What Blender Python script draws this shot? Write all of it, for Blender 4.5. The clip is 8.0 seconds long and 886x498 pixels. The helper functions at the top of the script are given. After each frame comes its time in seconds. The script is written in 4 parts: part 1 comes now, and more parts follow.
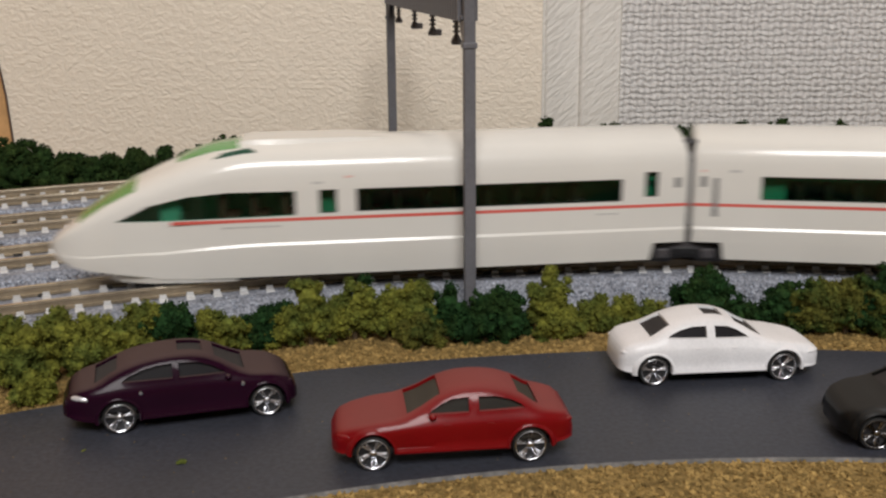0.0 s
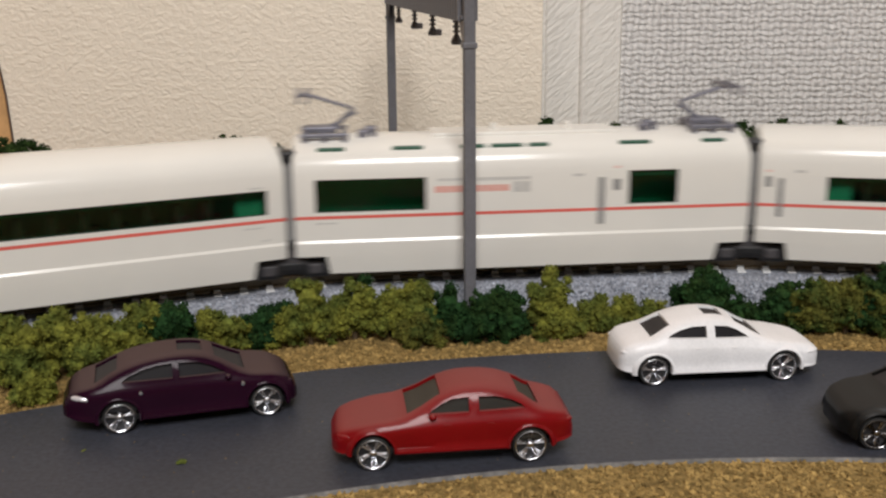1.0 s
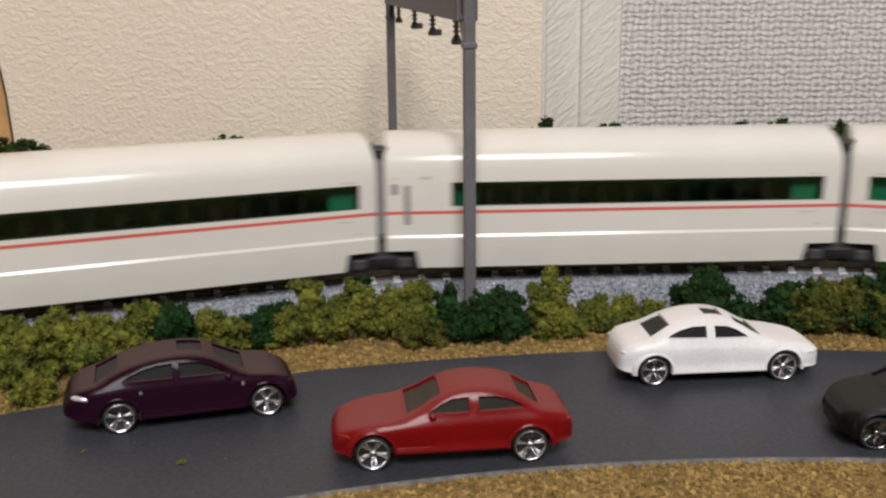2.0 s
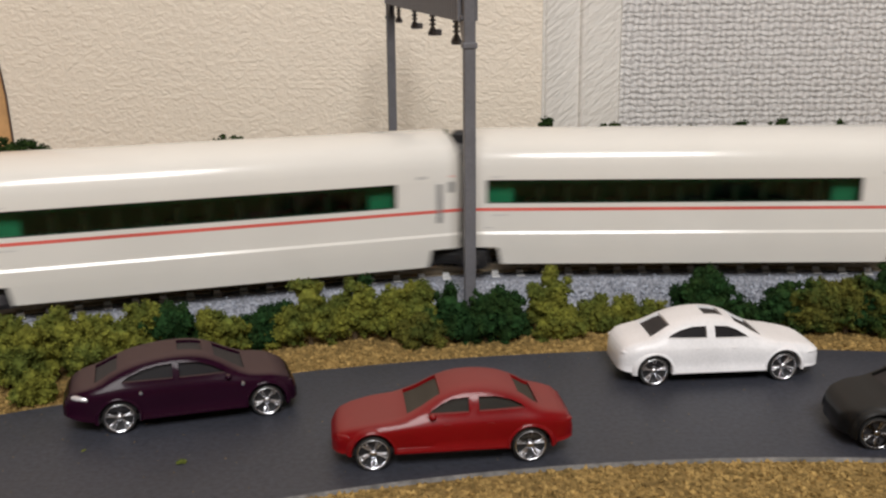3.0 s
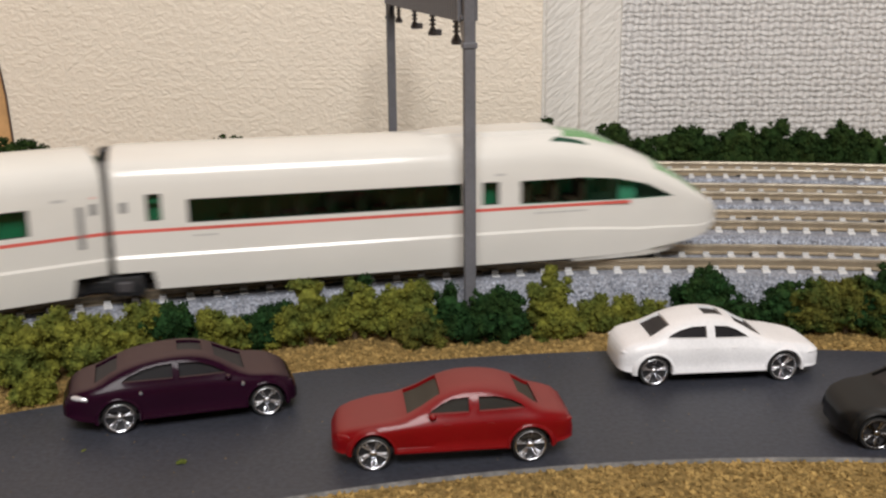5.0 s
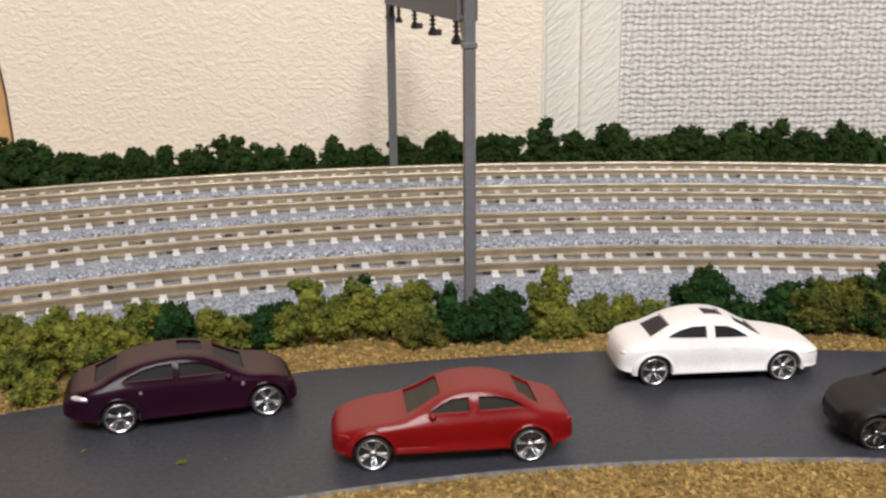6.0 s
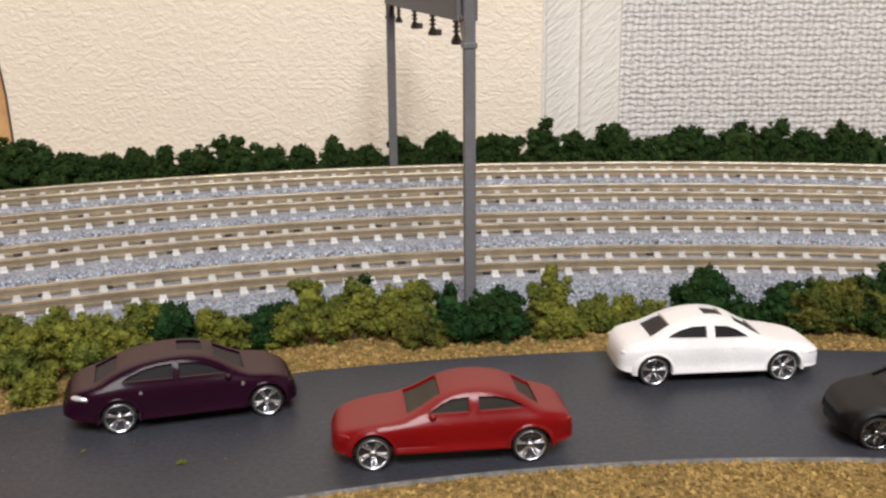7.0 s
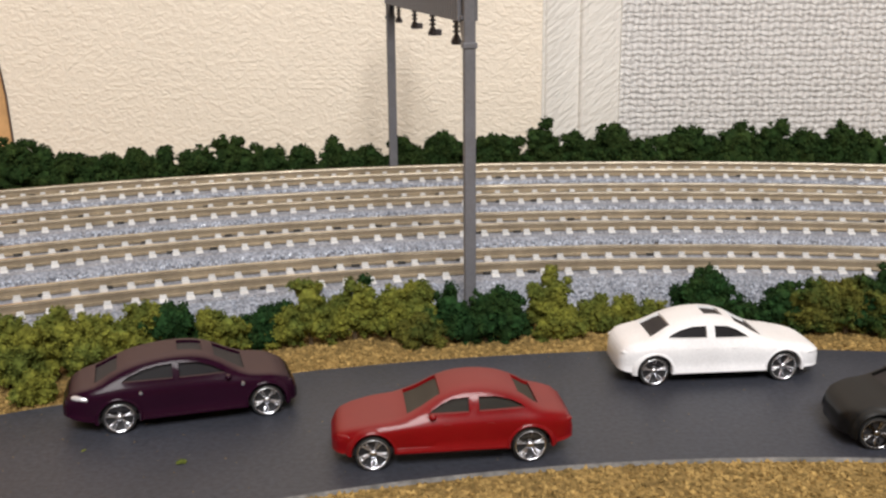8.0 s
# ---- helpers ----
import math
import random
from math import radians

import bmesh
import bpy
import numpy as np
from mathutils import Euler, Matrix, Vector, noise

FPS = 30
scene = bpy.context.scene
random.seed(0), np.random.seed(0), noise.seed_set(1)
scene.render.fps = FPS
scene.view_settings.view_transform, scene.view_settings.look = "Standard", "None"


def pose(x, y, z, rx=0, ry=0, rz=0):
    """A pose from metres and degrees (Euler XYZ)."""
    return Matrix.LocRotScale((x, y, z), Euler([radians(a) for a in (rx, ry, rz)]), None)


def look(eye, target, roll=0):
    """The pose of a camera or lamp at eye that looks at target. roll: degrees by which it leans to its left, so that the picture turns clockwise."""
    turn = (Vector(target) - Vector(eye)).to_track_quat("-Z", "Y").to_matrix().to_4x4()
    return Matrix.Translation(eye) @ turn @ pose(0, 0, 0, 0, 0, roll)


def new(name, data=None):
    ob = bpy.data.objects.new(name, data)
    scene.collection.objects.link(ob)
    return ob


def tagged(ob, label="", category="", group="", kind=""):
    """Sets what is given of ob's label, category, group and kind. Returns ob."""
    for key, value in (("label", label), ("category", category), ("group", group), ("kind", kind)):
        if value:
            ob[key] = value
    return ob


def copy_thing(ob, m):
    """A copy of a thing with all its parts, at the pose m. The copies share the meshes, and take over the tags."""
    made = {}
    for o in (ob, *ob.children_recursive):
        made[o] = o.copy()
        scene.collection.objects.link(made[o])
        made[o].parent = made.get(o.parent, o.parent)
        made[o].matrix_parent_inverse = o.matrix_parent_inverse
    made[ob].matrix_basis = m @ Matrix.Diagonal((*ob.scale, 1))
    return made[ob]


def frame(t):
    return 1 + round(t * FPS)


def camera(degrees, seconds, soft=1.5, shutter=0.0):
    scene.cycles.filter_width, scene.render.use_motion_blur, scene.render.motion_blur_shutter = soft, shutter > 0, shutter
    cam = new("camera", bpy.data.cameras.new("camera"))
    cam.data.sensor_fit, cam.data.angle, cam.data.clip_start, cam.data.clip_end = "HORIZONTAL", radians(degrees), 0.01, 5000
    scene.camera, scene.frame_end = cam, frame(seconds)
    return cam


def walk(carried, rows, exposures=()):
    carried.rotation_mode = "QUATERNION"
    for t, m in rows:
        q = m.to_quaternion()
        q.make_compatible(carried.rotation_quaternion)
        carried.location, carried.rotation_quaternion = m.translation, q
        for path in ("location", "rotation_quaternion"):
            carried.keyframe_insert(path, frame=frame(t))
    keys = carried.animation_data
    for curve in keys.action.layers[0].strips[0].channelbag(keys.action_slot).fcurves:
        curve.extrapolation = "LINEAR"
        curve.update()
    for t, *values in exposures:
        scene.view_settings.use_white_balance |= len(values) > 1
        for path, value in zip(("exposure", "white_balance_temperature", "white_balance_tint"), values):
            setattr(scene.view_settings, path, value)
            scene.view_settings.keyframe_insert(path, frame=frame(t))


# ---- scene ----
MM = 0.001
CX, CY = 42.558, -80.423          # centre of the track curves, mm
R1 = 282.0                        # radius of the inner track
CANT = 3.0
RAIL = 8.0                        # height of the rail heads, mm

# camera: stands still
cam = camera(46.29, 8.0, 2.4, 0.3)
EYE = Vector((0, 0, 0.06146))
AIM = EYE + Vector((0, math.cos(radians(14.627)), -math.sin(radians(14.627))))
walk(cam, [(0.0, look(EYE, AIM, -0.5635)), (8.0, look(EYE, AIM, -0.5635))],
     exposures=[(0.0, -0.27), (0.6, -0.22), (1.0, -0.12), (4.7, -0.1), (5.2, 0.1), (5.8, 0.29), (8.0, 0.29)])

# light: one round ceiling lamp in a closed room
world = bpy.data.worlds.new("world")
scene.world = world
world.use_nodes = True
world.node_tree.nodes["Background"].inputs[0].default_value = (0.9, 0.92, 1.0, 1)
world.node_tree.nodes["Background"].inputs[1].default_value = 0.05
lamp_data = bpy.data.lights.new("ceiling_lamp_light", "AREA")
lamp_data.shape, lamp_data.size, lamp_data.size_y = "RECTANGLE", 0.85, 0.6
lamp_data.energy, lamp_data.color = 31.3, (1.0, 0.98, 0.97)
lamp_light = new("ceiling_lamp_light", lamp_data)
lamp_light.matrix_world = look((0.11, -1.18, 1.33), (0.05, 0.2, 0))


# ---- materials ----
def socket(bsdf, name, value):
    bsdf.inputs[name].default_value = value


def material(name, color, rough=0.5, metal=0.0, grain=900, vary=0.12, bump=0.1, coarse=60, stain=0.1, spec=0.5, bump_size=0.0003, coat=0.0, island=0.0, piece=0.0):
    """A paint, plastic or scenic surface with fine grain and broader stains."""
    m = bpy.data.materials.new(name)
    m.use_nodes = True
    nt = m.node_tree
    b = nt.nodes["Principled BSDF"]
    socket(b, "Metallic", metal)
    socket(b, "Specular IOR Level", spec)
    socket(b, "Coat Weight", coat)
    socket(b, "Coat Roughness", 0.12)
    tex = nt.nodes.new("ShaderNodeTexCoord")
    fine = nt.nodes.new("ShaderNodeTexNoise")
    fine.inputs["Scale"].default_value, fine.inputs["Detail"].default_value = grain, 4
    broad = nt.nodes.new("ShaderNodeTexNoise")
    broad.inputs["Scale"].default_value, broad.inputs["Detail"].default_value = coarse, 3
    nt.links.new(tex.outputs["Object"], fine.inputs["Vector"])
    nt.links.new(tex.outputs["Object"], broad.inputs["Vector"])
    level = None
    for node, amount in ((fine, vary), (broad, stain)):
        r = nt.nodes.new("ShaderNodeMapRange")
        r.inputs["From Min"].default_value, r.inputs["From Max"].default_value = 0.3, 0.7
        r.inputs["To Min"].default_value, r.inputs["To Max"].default_value = 1 - amount, 1 + amount
        nt.links.new(node.outputs["Fac"], r.inputs["Value"])
        if level is None:
            level = r.outputs[0]
        else:
            mul = nt.nodes.new("ShaderNodeMath")
            mul.operation = "MULTIPLY"
            nt.links.new(level, mul.inputs[0])
            nt.links.new(r.outputs[0], mul.inputs[1])
            level = mul.outputs[0]
    for source, amount in (("island", island), ("piece", piece)):
        if amount:
            if source == "island":
                n = nt.nodes.new("ShaderNodeNewGeometry").outputs["Random Per Island"]
            else:
                n = nt.nodes.new("ShaderNodeObjectInfo").outputs["Random"]
            r = nt.nodes.new("ShaderNodeMapRange")
            r.inputs["To Min"].default_value, r.inputs["To Max"].default_value = 1 - amount, 1 + amount
            nt.links.new(n, r.inputs["Value"])
            mul = nt.nodes.new("ShaderNodeMath")
            mul.operation = "MULTIPLY"
            nt.links.new(level, mul.inputs[0])
            nt.links.new(r.outputs[0], mul.inputs[1])
            level = mul.outputs[0]
    scale = nt.nodes.new("ShaderNodeVectorMath")
    scale.operation = "SCALE"
    scale.inputs[0].default_value = color
    nt.links.new(level, scale.inputs["Scale"])
    nt.links.new(scale.outputs[0], b.inputs["Base Color"])
    rr = nt.nodes.new("ShaderNodeMapRange")
    rr.inputs["To Min"].default_value, rr.inputs["To Max"].default_value = rough * 0.8, min(1, rough * 1.2)
    nt.links.new(broad.outputs["Fac"], rr.inputs["Value"])
    nt.links.new(rr.outputs[0], b.inputs["Roughness"])
    if bump:
        bp = nt.nodes.new("ShaderNodeBump")
        bp.inputs["Strength"].default_value, bp.inputs["Distance"].default_value = bump, bump_size
        nt.links.new(fine.outputs["Fac"], bp.inputs["Height"])
        nt.links.new(bp.outputs[0], b.inputs["Normal"])
    return m


def node_chain(m):
    nt = m.node_tree
    return nt, nt.nodes["Principled BSDF"]


def wall_paper(name, color, shade, depth, rough=0.55):
    """Start of a relief wall covering: returns the node tree, the flat coordinates and a function that takes the height."""
    m = bpy.data.materials.new(name)
    m.use_nodes = True
    nt, b = node_chain(m)
    tex = nt.nodes.new("ShaderNodeTexCoord")

    def finish(height):
        bp = nt.nodes.new("ShaderNodeBump")
        bp.inputs["Strength"].default_value, bp.inputs["Distance"].default_value = 0.8, depth
        nt.links.new(height, bp.inputs["Height"])
        nt.links.new(bp.outputs[0], b.inputs["Normal"])
        broad = nt.nodes.new("ShaderNodeTexNoise")
        broad.inputs["Scale"].default_value = 25
        nt.links.new(tex.outputs["Object"], broad.inputs["Vector"])
        ramp = nt.nodes.new("ShaderNodeMapRange")
        ramp.inputs["To Min"].default_value, ramp.inputs["To Max"].default_value = 0.95, 1.04
        nt.links.new(broad.outputs["Fac"], ramp.inputs["Value"])
        # dust: shade painted into the colour, darker in the hollows of the relief
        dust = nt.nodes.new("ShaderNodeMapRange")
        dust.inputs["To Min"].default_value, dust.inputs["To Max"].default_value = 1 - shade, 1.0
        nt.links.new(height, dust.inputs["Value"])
        sc = nt.nodes.new("ShaderNodeVectorMath")
        sc.operation = "SCALE"
        sc.inputs[0].default_value = color
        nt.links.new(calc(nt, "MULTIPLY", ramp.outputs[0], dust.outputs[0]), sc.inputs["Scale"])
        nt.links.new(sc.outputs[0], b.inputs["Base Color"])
        socket(b, "Roughness", rough)
        return m
    return nt, tex.outputs["Object"], finish


def calc(nt, kind, *values):
    """One maths node; each value is a socket or a number."""
    n = nt.nodes.new("ShaderNodeMath")
    n.operation = kind
    for slot, v in zip(n.inputs, values):
        if isinstance(v, (int, float)):
            slot.default_value = v
        else:
            nt.links.new(v, slot)
    return n.outputs[0]


def noise(nt, vector, scale, detail=2.0):
    n = nt.nodes.new("ShaderNodeTexNoise")
    n.inputs["Scale"].default_value, n.inputs["Detail"].default_value = scale, detail
    nt.links.new(vector, n.inputs["Vector"])
    return n


def creased(name, color, scale, stretch, turn, width, depth, shade):
    """Leather-grained covering: soft swells cut by short narrow creases."""
    nt, at_point, finish = wall_paper(name, color, shade, depth)
    flat = nt.nodes.new("ShaderNodeMapping")
    flat.vector_type = "TEXTURE"
    flat.inputs["Rotation"].default_value = (0, radians(turn), 0)
    flat.inputs["Scale"].default_value = (1 / stretch[0], 50, 1 / stretch[1])
    nt.links.new(at_point, flat.inputs["Vector"])
    total = None
    for k, share in ((1.0, 0.42), (1.9, 0.3)):
        ridge = calc(nt, "ABSOLUTE", calc(nt, "SUBTRACT", noise(nt, flat.outputs[0], scale * k, 1.5).outputs["Fac"], 0.5))
        r = nt.nodes.new("ShaderNodeMapRange")
        r.interpolation_type = "SMOOTHSTEP"
        r.inputs["From Max"].default_value = width
        r.inputs["To Max"].default_value = share
        nt.links.new(ridge, r.inputs["Value"])
        total = r.outputs[0] if total is None else calc(nt, "ADD", total, r.outputs[0])
    swell = calc(nt, "MULTIPLY", noise(nt, flat.outputs[0], scale * 0.8, 3.0).outputs["Fac"], 0.4)
    return finish(calc(nt, "ADD", total, swell))


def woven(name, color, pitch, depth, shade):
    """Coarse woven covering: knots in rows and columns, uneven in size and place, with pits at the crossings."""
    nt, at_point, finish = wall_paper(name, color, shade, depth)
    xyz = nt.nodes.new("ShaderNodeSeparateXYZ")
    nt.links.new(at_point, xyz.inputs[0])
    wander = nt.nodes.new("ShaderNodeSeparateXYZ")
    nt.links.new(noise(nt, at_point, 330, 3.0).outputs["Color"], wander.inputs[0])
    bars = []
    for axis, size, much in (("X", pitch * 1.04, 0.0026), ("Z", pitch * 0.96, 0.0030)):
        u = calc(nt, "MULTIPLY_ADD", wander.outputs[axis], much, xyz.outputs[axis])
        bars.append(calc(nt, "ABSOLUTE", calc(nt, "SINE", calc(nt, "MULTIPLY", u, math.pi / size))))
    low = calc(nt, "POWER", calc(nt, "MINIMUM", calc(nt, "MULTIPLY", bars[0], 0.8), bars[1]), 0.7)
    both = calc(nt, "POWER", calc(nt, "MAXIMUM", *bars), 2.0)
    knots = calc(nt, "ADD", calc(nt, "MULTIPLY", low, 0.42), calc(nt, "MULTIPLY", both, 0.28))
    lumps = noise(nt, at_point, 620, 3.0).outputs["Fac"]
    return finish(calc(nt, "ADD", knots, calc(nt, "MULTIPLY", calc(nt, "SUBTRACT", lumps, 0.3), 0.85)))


def tinted_glass(name, color, gloss=0.03):
    m = bpy.data.materials.new(name)
    m.use_nodes = True
    nt = m.node_tree
    nt.nodes.remove(nt.nodes["Principled BSDF"])
    out = nt.nodes["Material Output"]
    clear = nt.nodes.new("ShaderNodeBsdfTransparent")
    clear.inputs[0].default_value = (*color, 1)
    shine = nt.nodes.new("ShaderNodeBsdfGlossy")
    shine.inputs["Roughness"].default_value = 0.08
    mix = nt.nodes.new("ShaderNodeMixShader")
    mix.inputs[0].default_value = gloss
    nt.links.new(clear.outputs[0], mix.inputs[1])
    nt.links.new(shine.outputs[0], mix.inputs[2])
    nt.links.new(mix.outputs[0], out.inputs[0])
    return m


M_LEATHER = creased("cream_leather_grain_paper", (0.93, 0.83, 0.69), 300, (0.8, 1.15), 0, 0.17, 0.00036, 0.045)
M_TRIM = creased("pale_grained_trim", (0.84, 0.805, 0.745), 260, (0.45, 1.7), -40, 0.17, 0.00038, 0.06)
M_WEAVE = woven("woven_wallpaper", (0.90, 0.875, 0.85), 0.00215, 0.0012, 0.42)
M_TAN = material("tan_wood_panel", (0.62, 0.36, 0.16), 0.5, grain=300, coarse=20)
M_DARKGAP = material("dark_edge", (0.08, 0.05, 0.04), 0.8)
M_PLASTER = material("plain_plaster", (0.75, 0.72, 0.66), 0.8, grain=200, coarse=3)
M_FLOORWOOD = material("floor_wood", (0.3, 0.2, 0.12), 0.5, grain=40, coarse=5)
M_LAMPGLASS = material("lamp_shade", (0.85, 0.85, 0.82), 0.5)
M_TURF = material("tan_turf", (0.265, 0.18, 0.068), 0.95, grain=1100, vary=0.45, bump=0.8, coarse=120, stain=0.2, spec=0.1, bump_size=0.0006)
M_TURFBIT = material("tan_turf_tuft", (0.31, 0.21, 0.078), 0.95, grain=1500, vary=0.3, island=0.45, bump=0.0, spec=0.1)
M_ROAD = material("grey_road_card", (0.043, 0.046, 0.060), 0.5, grain=1300, vary=0.28, bump=0.45, coarse=50, stain=0.12, bump_size=0.0001)
M_CARD = material("pale_card_edge", (0.17, 0.165, 0.16), 0.9, grain=900, vary=0.3, coarse=200, stain=0.3)
M_BALLAST = material("grey_ballast", (0.29, 0.305, 0.35), 0.8, grain=1700, vary=0.5, bump=0.8, coarse=300, stain=0.15, bump_size=0.0005)
M_STONE = material("ballast_stone", (0.39, 0.425, 0.50), 0.2, grain=2500, vary=0.15, island=0.5, bump=0.1)
M_TIE = material("concrete_grey_tie", (0.61, 0.61, 0.61), 0.5, grain=2000, vary=0.08, bump=0.1, piece=0.08)
M_RAIL = material("nickel_rail", (0.57, 0.51, 0.41), 0.19, 0.9, grain=1200, vary=0.08, bump=0.03, coarse=150, stain=0.15)
M_RAILWEB = material("brown_rail_side", (0.29, 0.235, 0.165), 0.42, 0.25, grain=1200, vary=0.1, bump=0.05, coarse=150, stain=0.15)
M_SHOE = material("black_joint", (0.03, 0.028, 0.025), 0.6)
M_STEEL = material("grey_plastic_steel", (0.15, 0.15, 0.165), 0.5, grain=1500, vary=0.08, bump=0.1, coarse=200)
M_DARKSTEEL = material("dark_grey_plastic", (0.075, 0.07, 0.075), 0.45, grain=1500, vary=0.08)
M_WHITE = material("white_train_paint", (0.84, 0.82, 0.77), 0.2, grain=3000, vary=0.01, bump=0.012, coarse=80, stain=0.02, coat=0.3)
M_RED = material("red_stripe_paint", (0.78, 0.15, 0.12), 0.3, grain=3000, vary=0.03)
M_GREYMARK = material("grey_print", (0.25, 0.25, 0.25), 0.4, grain=3000, vary=0.05)
M_PALEMARK = material("pale_print", (0.55, 0.54, 0.52), 0.4, grain=3000, vary=0.05)
M_PINKMARK = material("coral_print", (0.80, 0.33, 0.27), 0.4, grain=3000, vary=0.05)
M_GLASS = tinted_glass("green_tinted_glass", (0.30, 0.62, 0.48))
M_FRONTGLASS = material("green_windshield", (0.14, 0.38, 0.12), 0.18, coat=0.6, vary=0.05)
M_INSIDE = material("dark_interior", (0.10, 0.34, 0.25), 0.7)
M_SEAT = material("brown_seat", (0.10, 0.03, 0.022), 0.6)
M_PARTITION_REFRACT = material("green_partition_and_refraction", (0.16, 0.40, 0.30), 0.6)
M_BLACK = material("black_plastic", (0.018, 0.018, 0.02), 0.5, vary=0.1)
M_BELLOWS = material("grey_bellows", (0.27, 0.27, 0.27), 0.7)
M_VENT = material("green_roof_vent", (0.03, 0.11, 0.07), 0.45)
M_PANTO = material("blue_grey_pantograph", (0.20, 0.20, 0.24), 0.45, 0.3)


# ---- mesh helpers: shapes in millimetres ----
def mesh_of(name, bm, mat, smooth=False):
    me = bpy.data.meshes.new(name)
    bmesh.ops.scale(bm, vec=(MM, MM, MM), verts=bm.verts)
    bm.normal_update()
    bm.to_mesh(me)
    bm.free()
    for m in (mat if isinstance(mat, (list, tuple)) else (mat,)):
        me.materials.append(m)
    if smooth:
        for p in me.polygons:
            p.use_smooth = True
        me.set_sharp_from_angle(angle=radians(smooth if smooth is not True else 35))
    return me


def part(name, bm, mat, parent=None, label="", smooth=False, at=None):
    ob = new(name, mesh_of(name, bm, mat, smooth))
    if parent is not None:
        ob.parent = parent
    if at is not None:
        ob.matrix_basis = at
    if label:
        ob["label"] = label
    return ob


def raw(name, verts, faces, mat, parent=None, label="", smooth=False):
    me = bpy.data.meshes.new(name)
    me.from_pydata((np.asarray(verts) * MM).tolist(), [], faces)
    me.materials.append(mat)
    if smooth:
        for p in me.polygons:
            p.use_smooth = True
    ob = new(name, me)
    if parent is not None:
        ob.parent = parent
    if label:
        ob["label"] = label
    return ob


def at(x, y, z, rx=0, ry=0, rz=0):
    return pose(x * MM, y * MM, z * MM, rx, ry, rz)


def on_ring(phi, radius, z=0.0, lean=0.0):
    """The pose at an angle (degrees, 0 is straight behind the centre) on a ring: x runs along it, y outwards."""
    a = radians(phi)
    return at(CX + radius * math.sin(a), CY + radius * math.cos(a), z, 0, 0, -phi) @ pose(0, 0, 0, lean)


def add_box(bm, x0, x1, y0, y1, z0, z1, bevel=0.0, mi=0):
    r = bmesh.ops.create_cube(bm, size=1.0, matrix=Matrix.LocRotScale(((x0 + x1) / 2, (y0 + y1) / 2, (z0 + z1) / 2), None, (x1 - x0, y1 - y0, z1 - z0)))
    faces = {f for v in r["verts"] for f in v.link_faces}
    for f in faces:
        f.material_index = mi
    if bevel:
        bmesh.ops.bevel(bm, geom=list({e for v in r["verts"] for e in v.link_edges}), offset=bevel, segments=2, affect="EDGES", profile=0.5)
    return bm


def box(x0, x1, y0, y1, z0, z1, bevel=0.0):
    return add_box(bmesh.new(), x0, x1, y0, y1, z0, z1, bevel)


def add_rod(bm, a, b, r, r2=None, n=12):
    a, b = Vector(a), Vector(b)
    d = b - a
    m = Matrix.Translation((a + b) / 2) @ d.to_track_quat("Z", "Y").to_matrix().to_4x4()
    bmesh.ops.create_cone(bm, cap_ends=True, segments=n, radius1=r, radius2=r if r2 is None else r2, depth=d.length, matrix=m)
    return bm


def rod(a, b, r, r2=None, n=12):
    return add_rod(bmesh.new(), a, b, r, r2, n)


def ring_sweep(profile, radius, phi0, phi1, steps, closed_profile=True):
    """A profile of (offset, height) swept round the track centre."""
    bm = bmesh.new()
    rows = []
    full = abs(phi1 - phi0) >= 359.9
    for i in range(steps if full else steps + 1):
        a = radians(phi0 + (phi1 - phi0) * i / steps)
        rows.append([bm.verts.new((CX + (radius + o) * math.sin(a), CY + (radius + o) * math.cos(a), z)) for o, z in profile])
    n = len(profile)
    for i in range(len(rows) if full else len(rows) - 1):
        p, q = rows[i], rows[(i + 1) % len(rows)]
        for j in range(n if closed_profile else n - 1):
            bm.faces.new((p[j], q[j], q[(j + 1) % n], p[(j + 1) % n]))
    if closed_profile and not full:
        bm.faces.new(rows[0])
        bm.faces.new(rows[-1][::-1])
    bmesh.ops.recalc_face_normals(bm, faces=bm.faces)
    return bm


def canted(profile, lean=CANT):
    """A track profile leaned inwards about the rail heads."""
    c, s = math.cos(radians(lean)), math.sin(radians(lean))
    return [(o * c - (z - RAIL) * s, RAIL + o * s + (z - RAIL) * c) for o, z in profile]


def thing(name, label, category, group="", kind="", m=None):
    ob = new(name)
    ob.empty_display_size = 0.01
    if m is not None:
        ob.matrix_basis = m
    return tagged(ob, label, category, group, kind)


def structure(name, bm, mat, label, category="wall", smooth=False):
    return tagged(part(name, bm, mat, smooth=smooth), label, category, kind="structure")


# ---- the room ----
WALL = 348.0
structure("wall_north_panel", box(-152, 33.4, WALL - 0.2, WALL + 40, -20, 2300), M_LEATHER, "cream embossed wall panel with crinkled leather grain")
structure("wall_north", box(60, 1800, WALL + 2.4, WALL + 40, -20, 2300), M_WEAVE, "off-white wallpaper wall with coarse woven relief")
TRIM = [(33.4, 39), (33.4, -0.5), (33.75, -0.75), (34.3, -0.7), (34.8, 0.2), (35.6, 1.0), (44.4, 1.1), (45.3, 1.5), (45.9, 1.4), (46.3, 0.3), (46.8, -0.2), (47.6, -0.25), (48.4, 0.2), (49.2, 0.5), (56.5, 0.2), (57.3, 0.6), (58.2, 0.9), (59.2, 0.8), (59.8, 1.4), (60.0, 2.6), (60.0, 39)]
trim = bmesh.new()
rows = [[trim.verts.new((x, WALL + y, z)) for x, y in TRIM] for z in (-20, 2300)]
for k in range(len(TRIM)):
    trim.faces.new((rows[0][k], rows[0][(k + 1) % len(TRIM)], rows[1][(k + 1) % len(TRIM)], rows[1][k]))
trim.faces.new(rows[0])
trim.faces.new(rows[1][::-1])
bmesh.ops.recalc_face_normals(trim, faces=trim.faces)
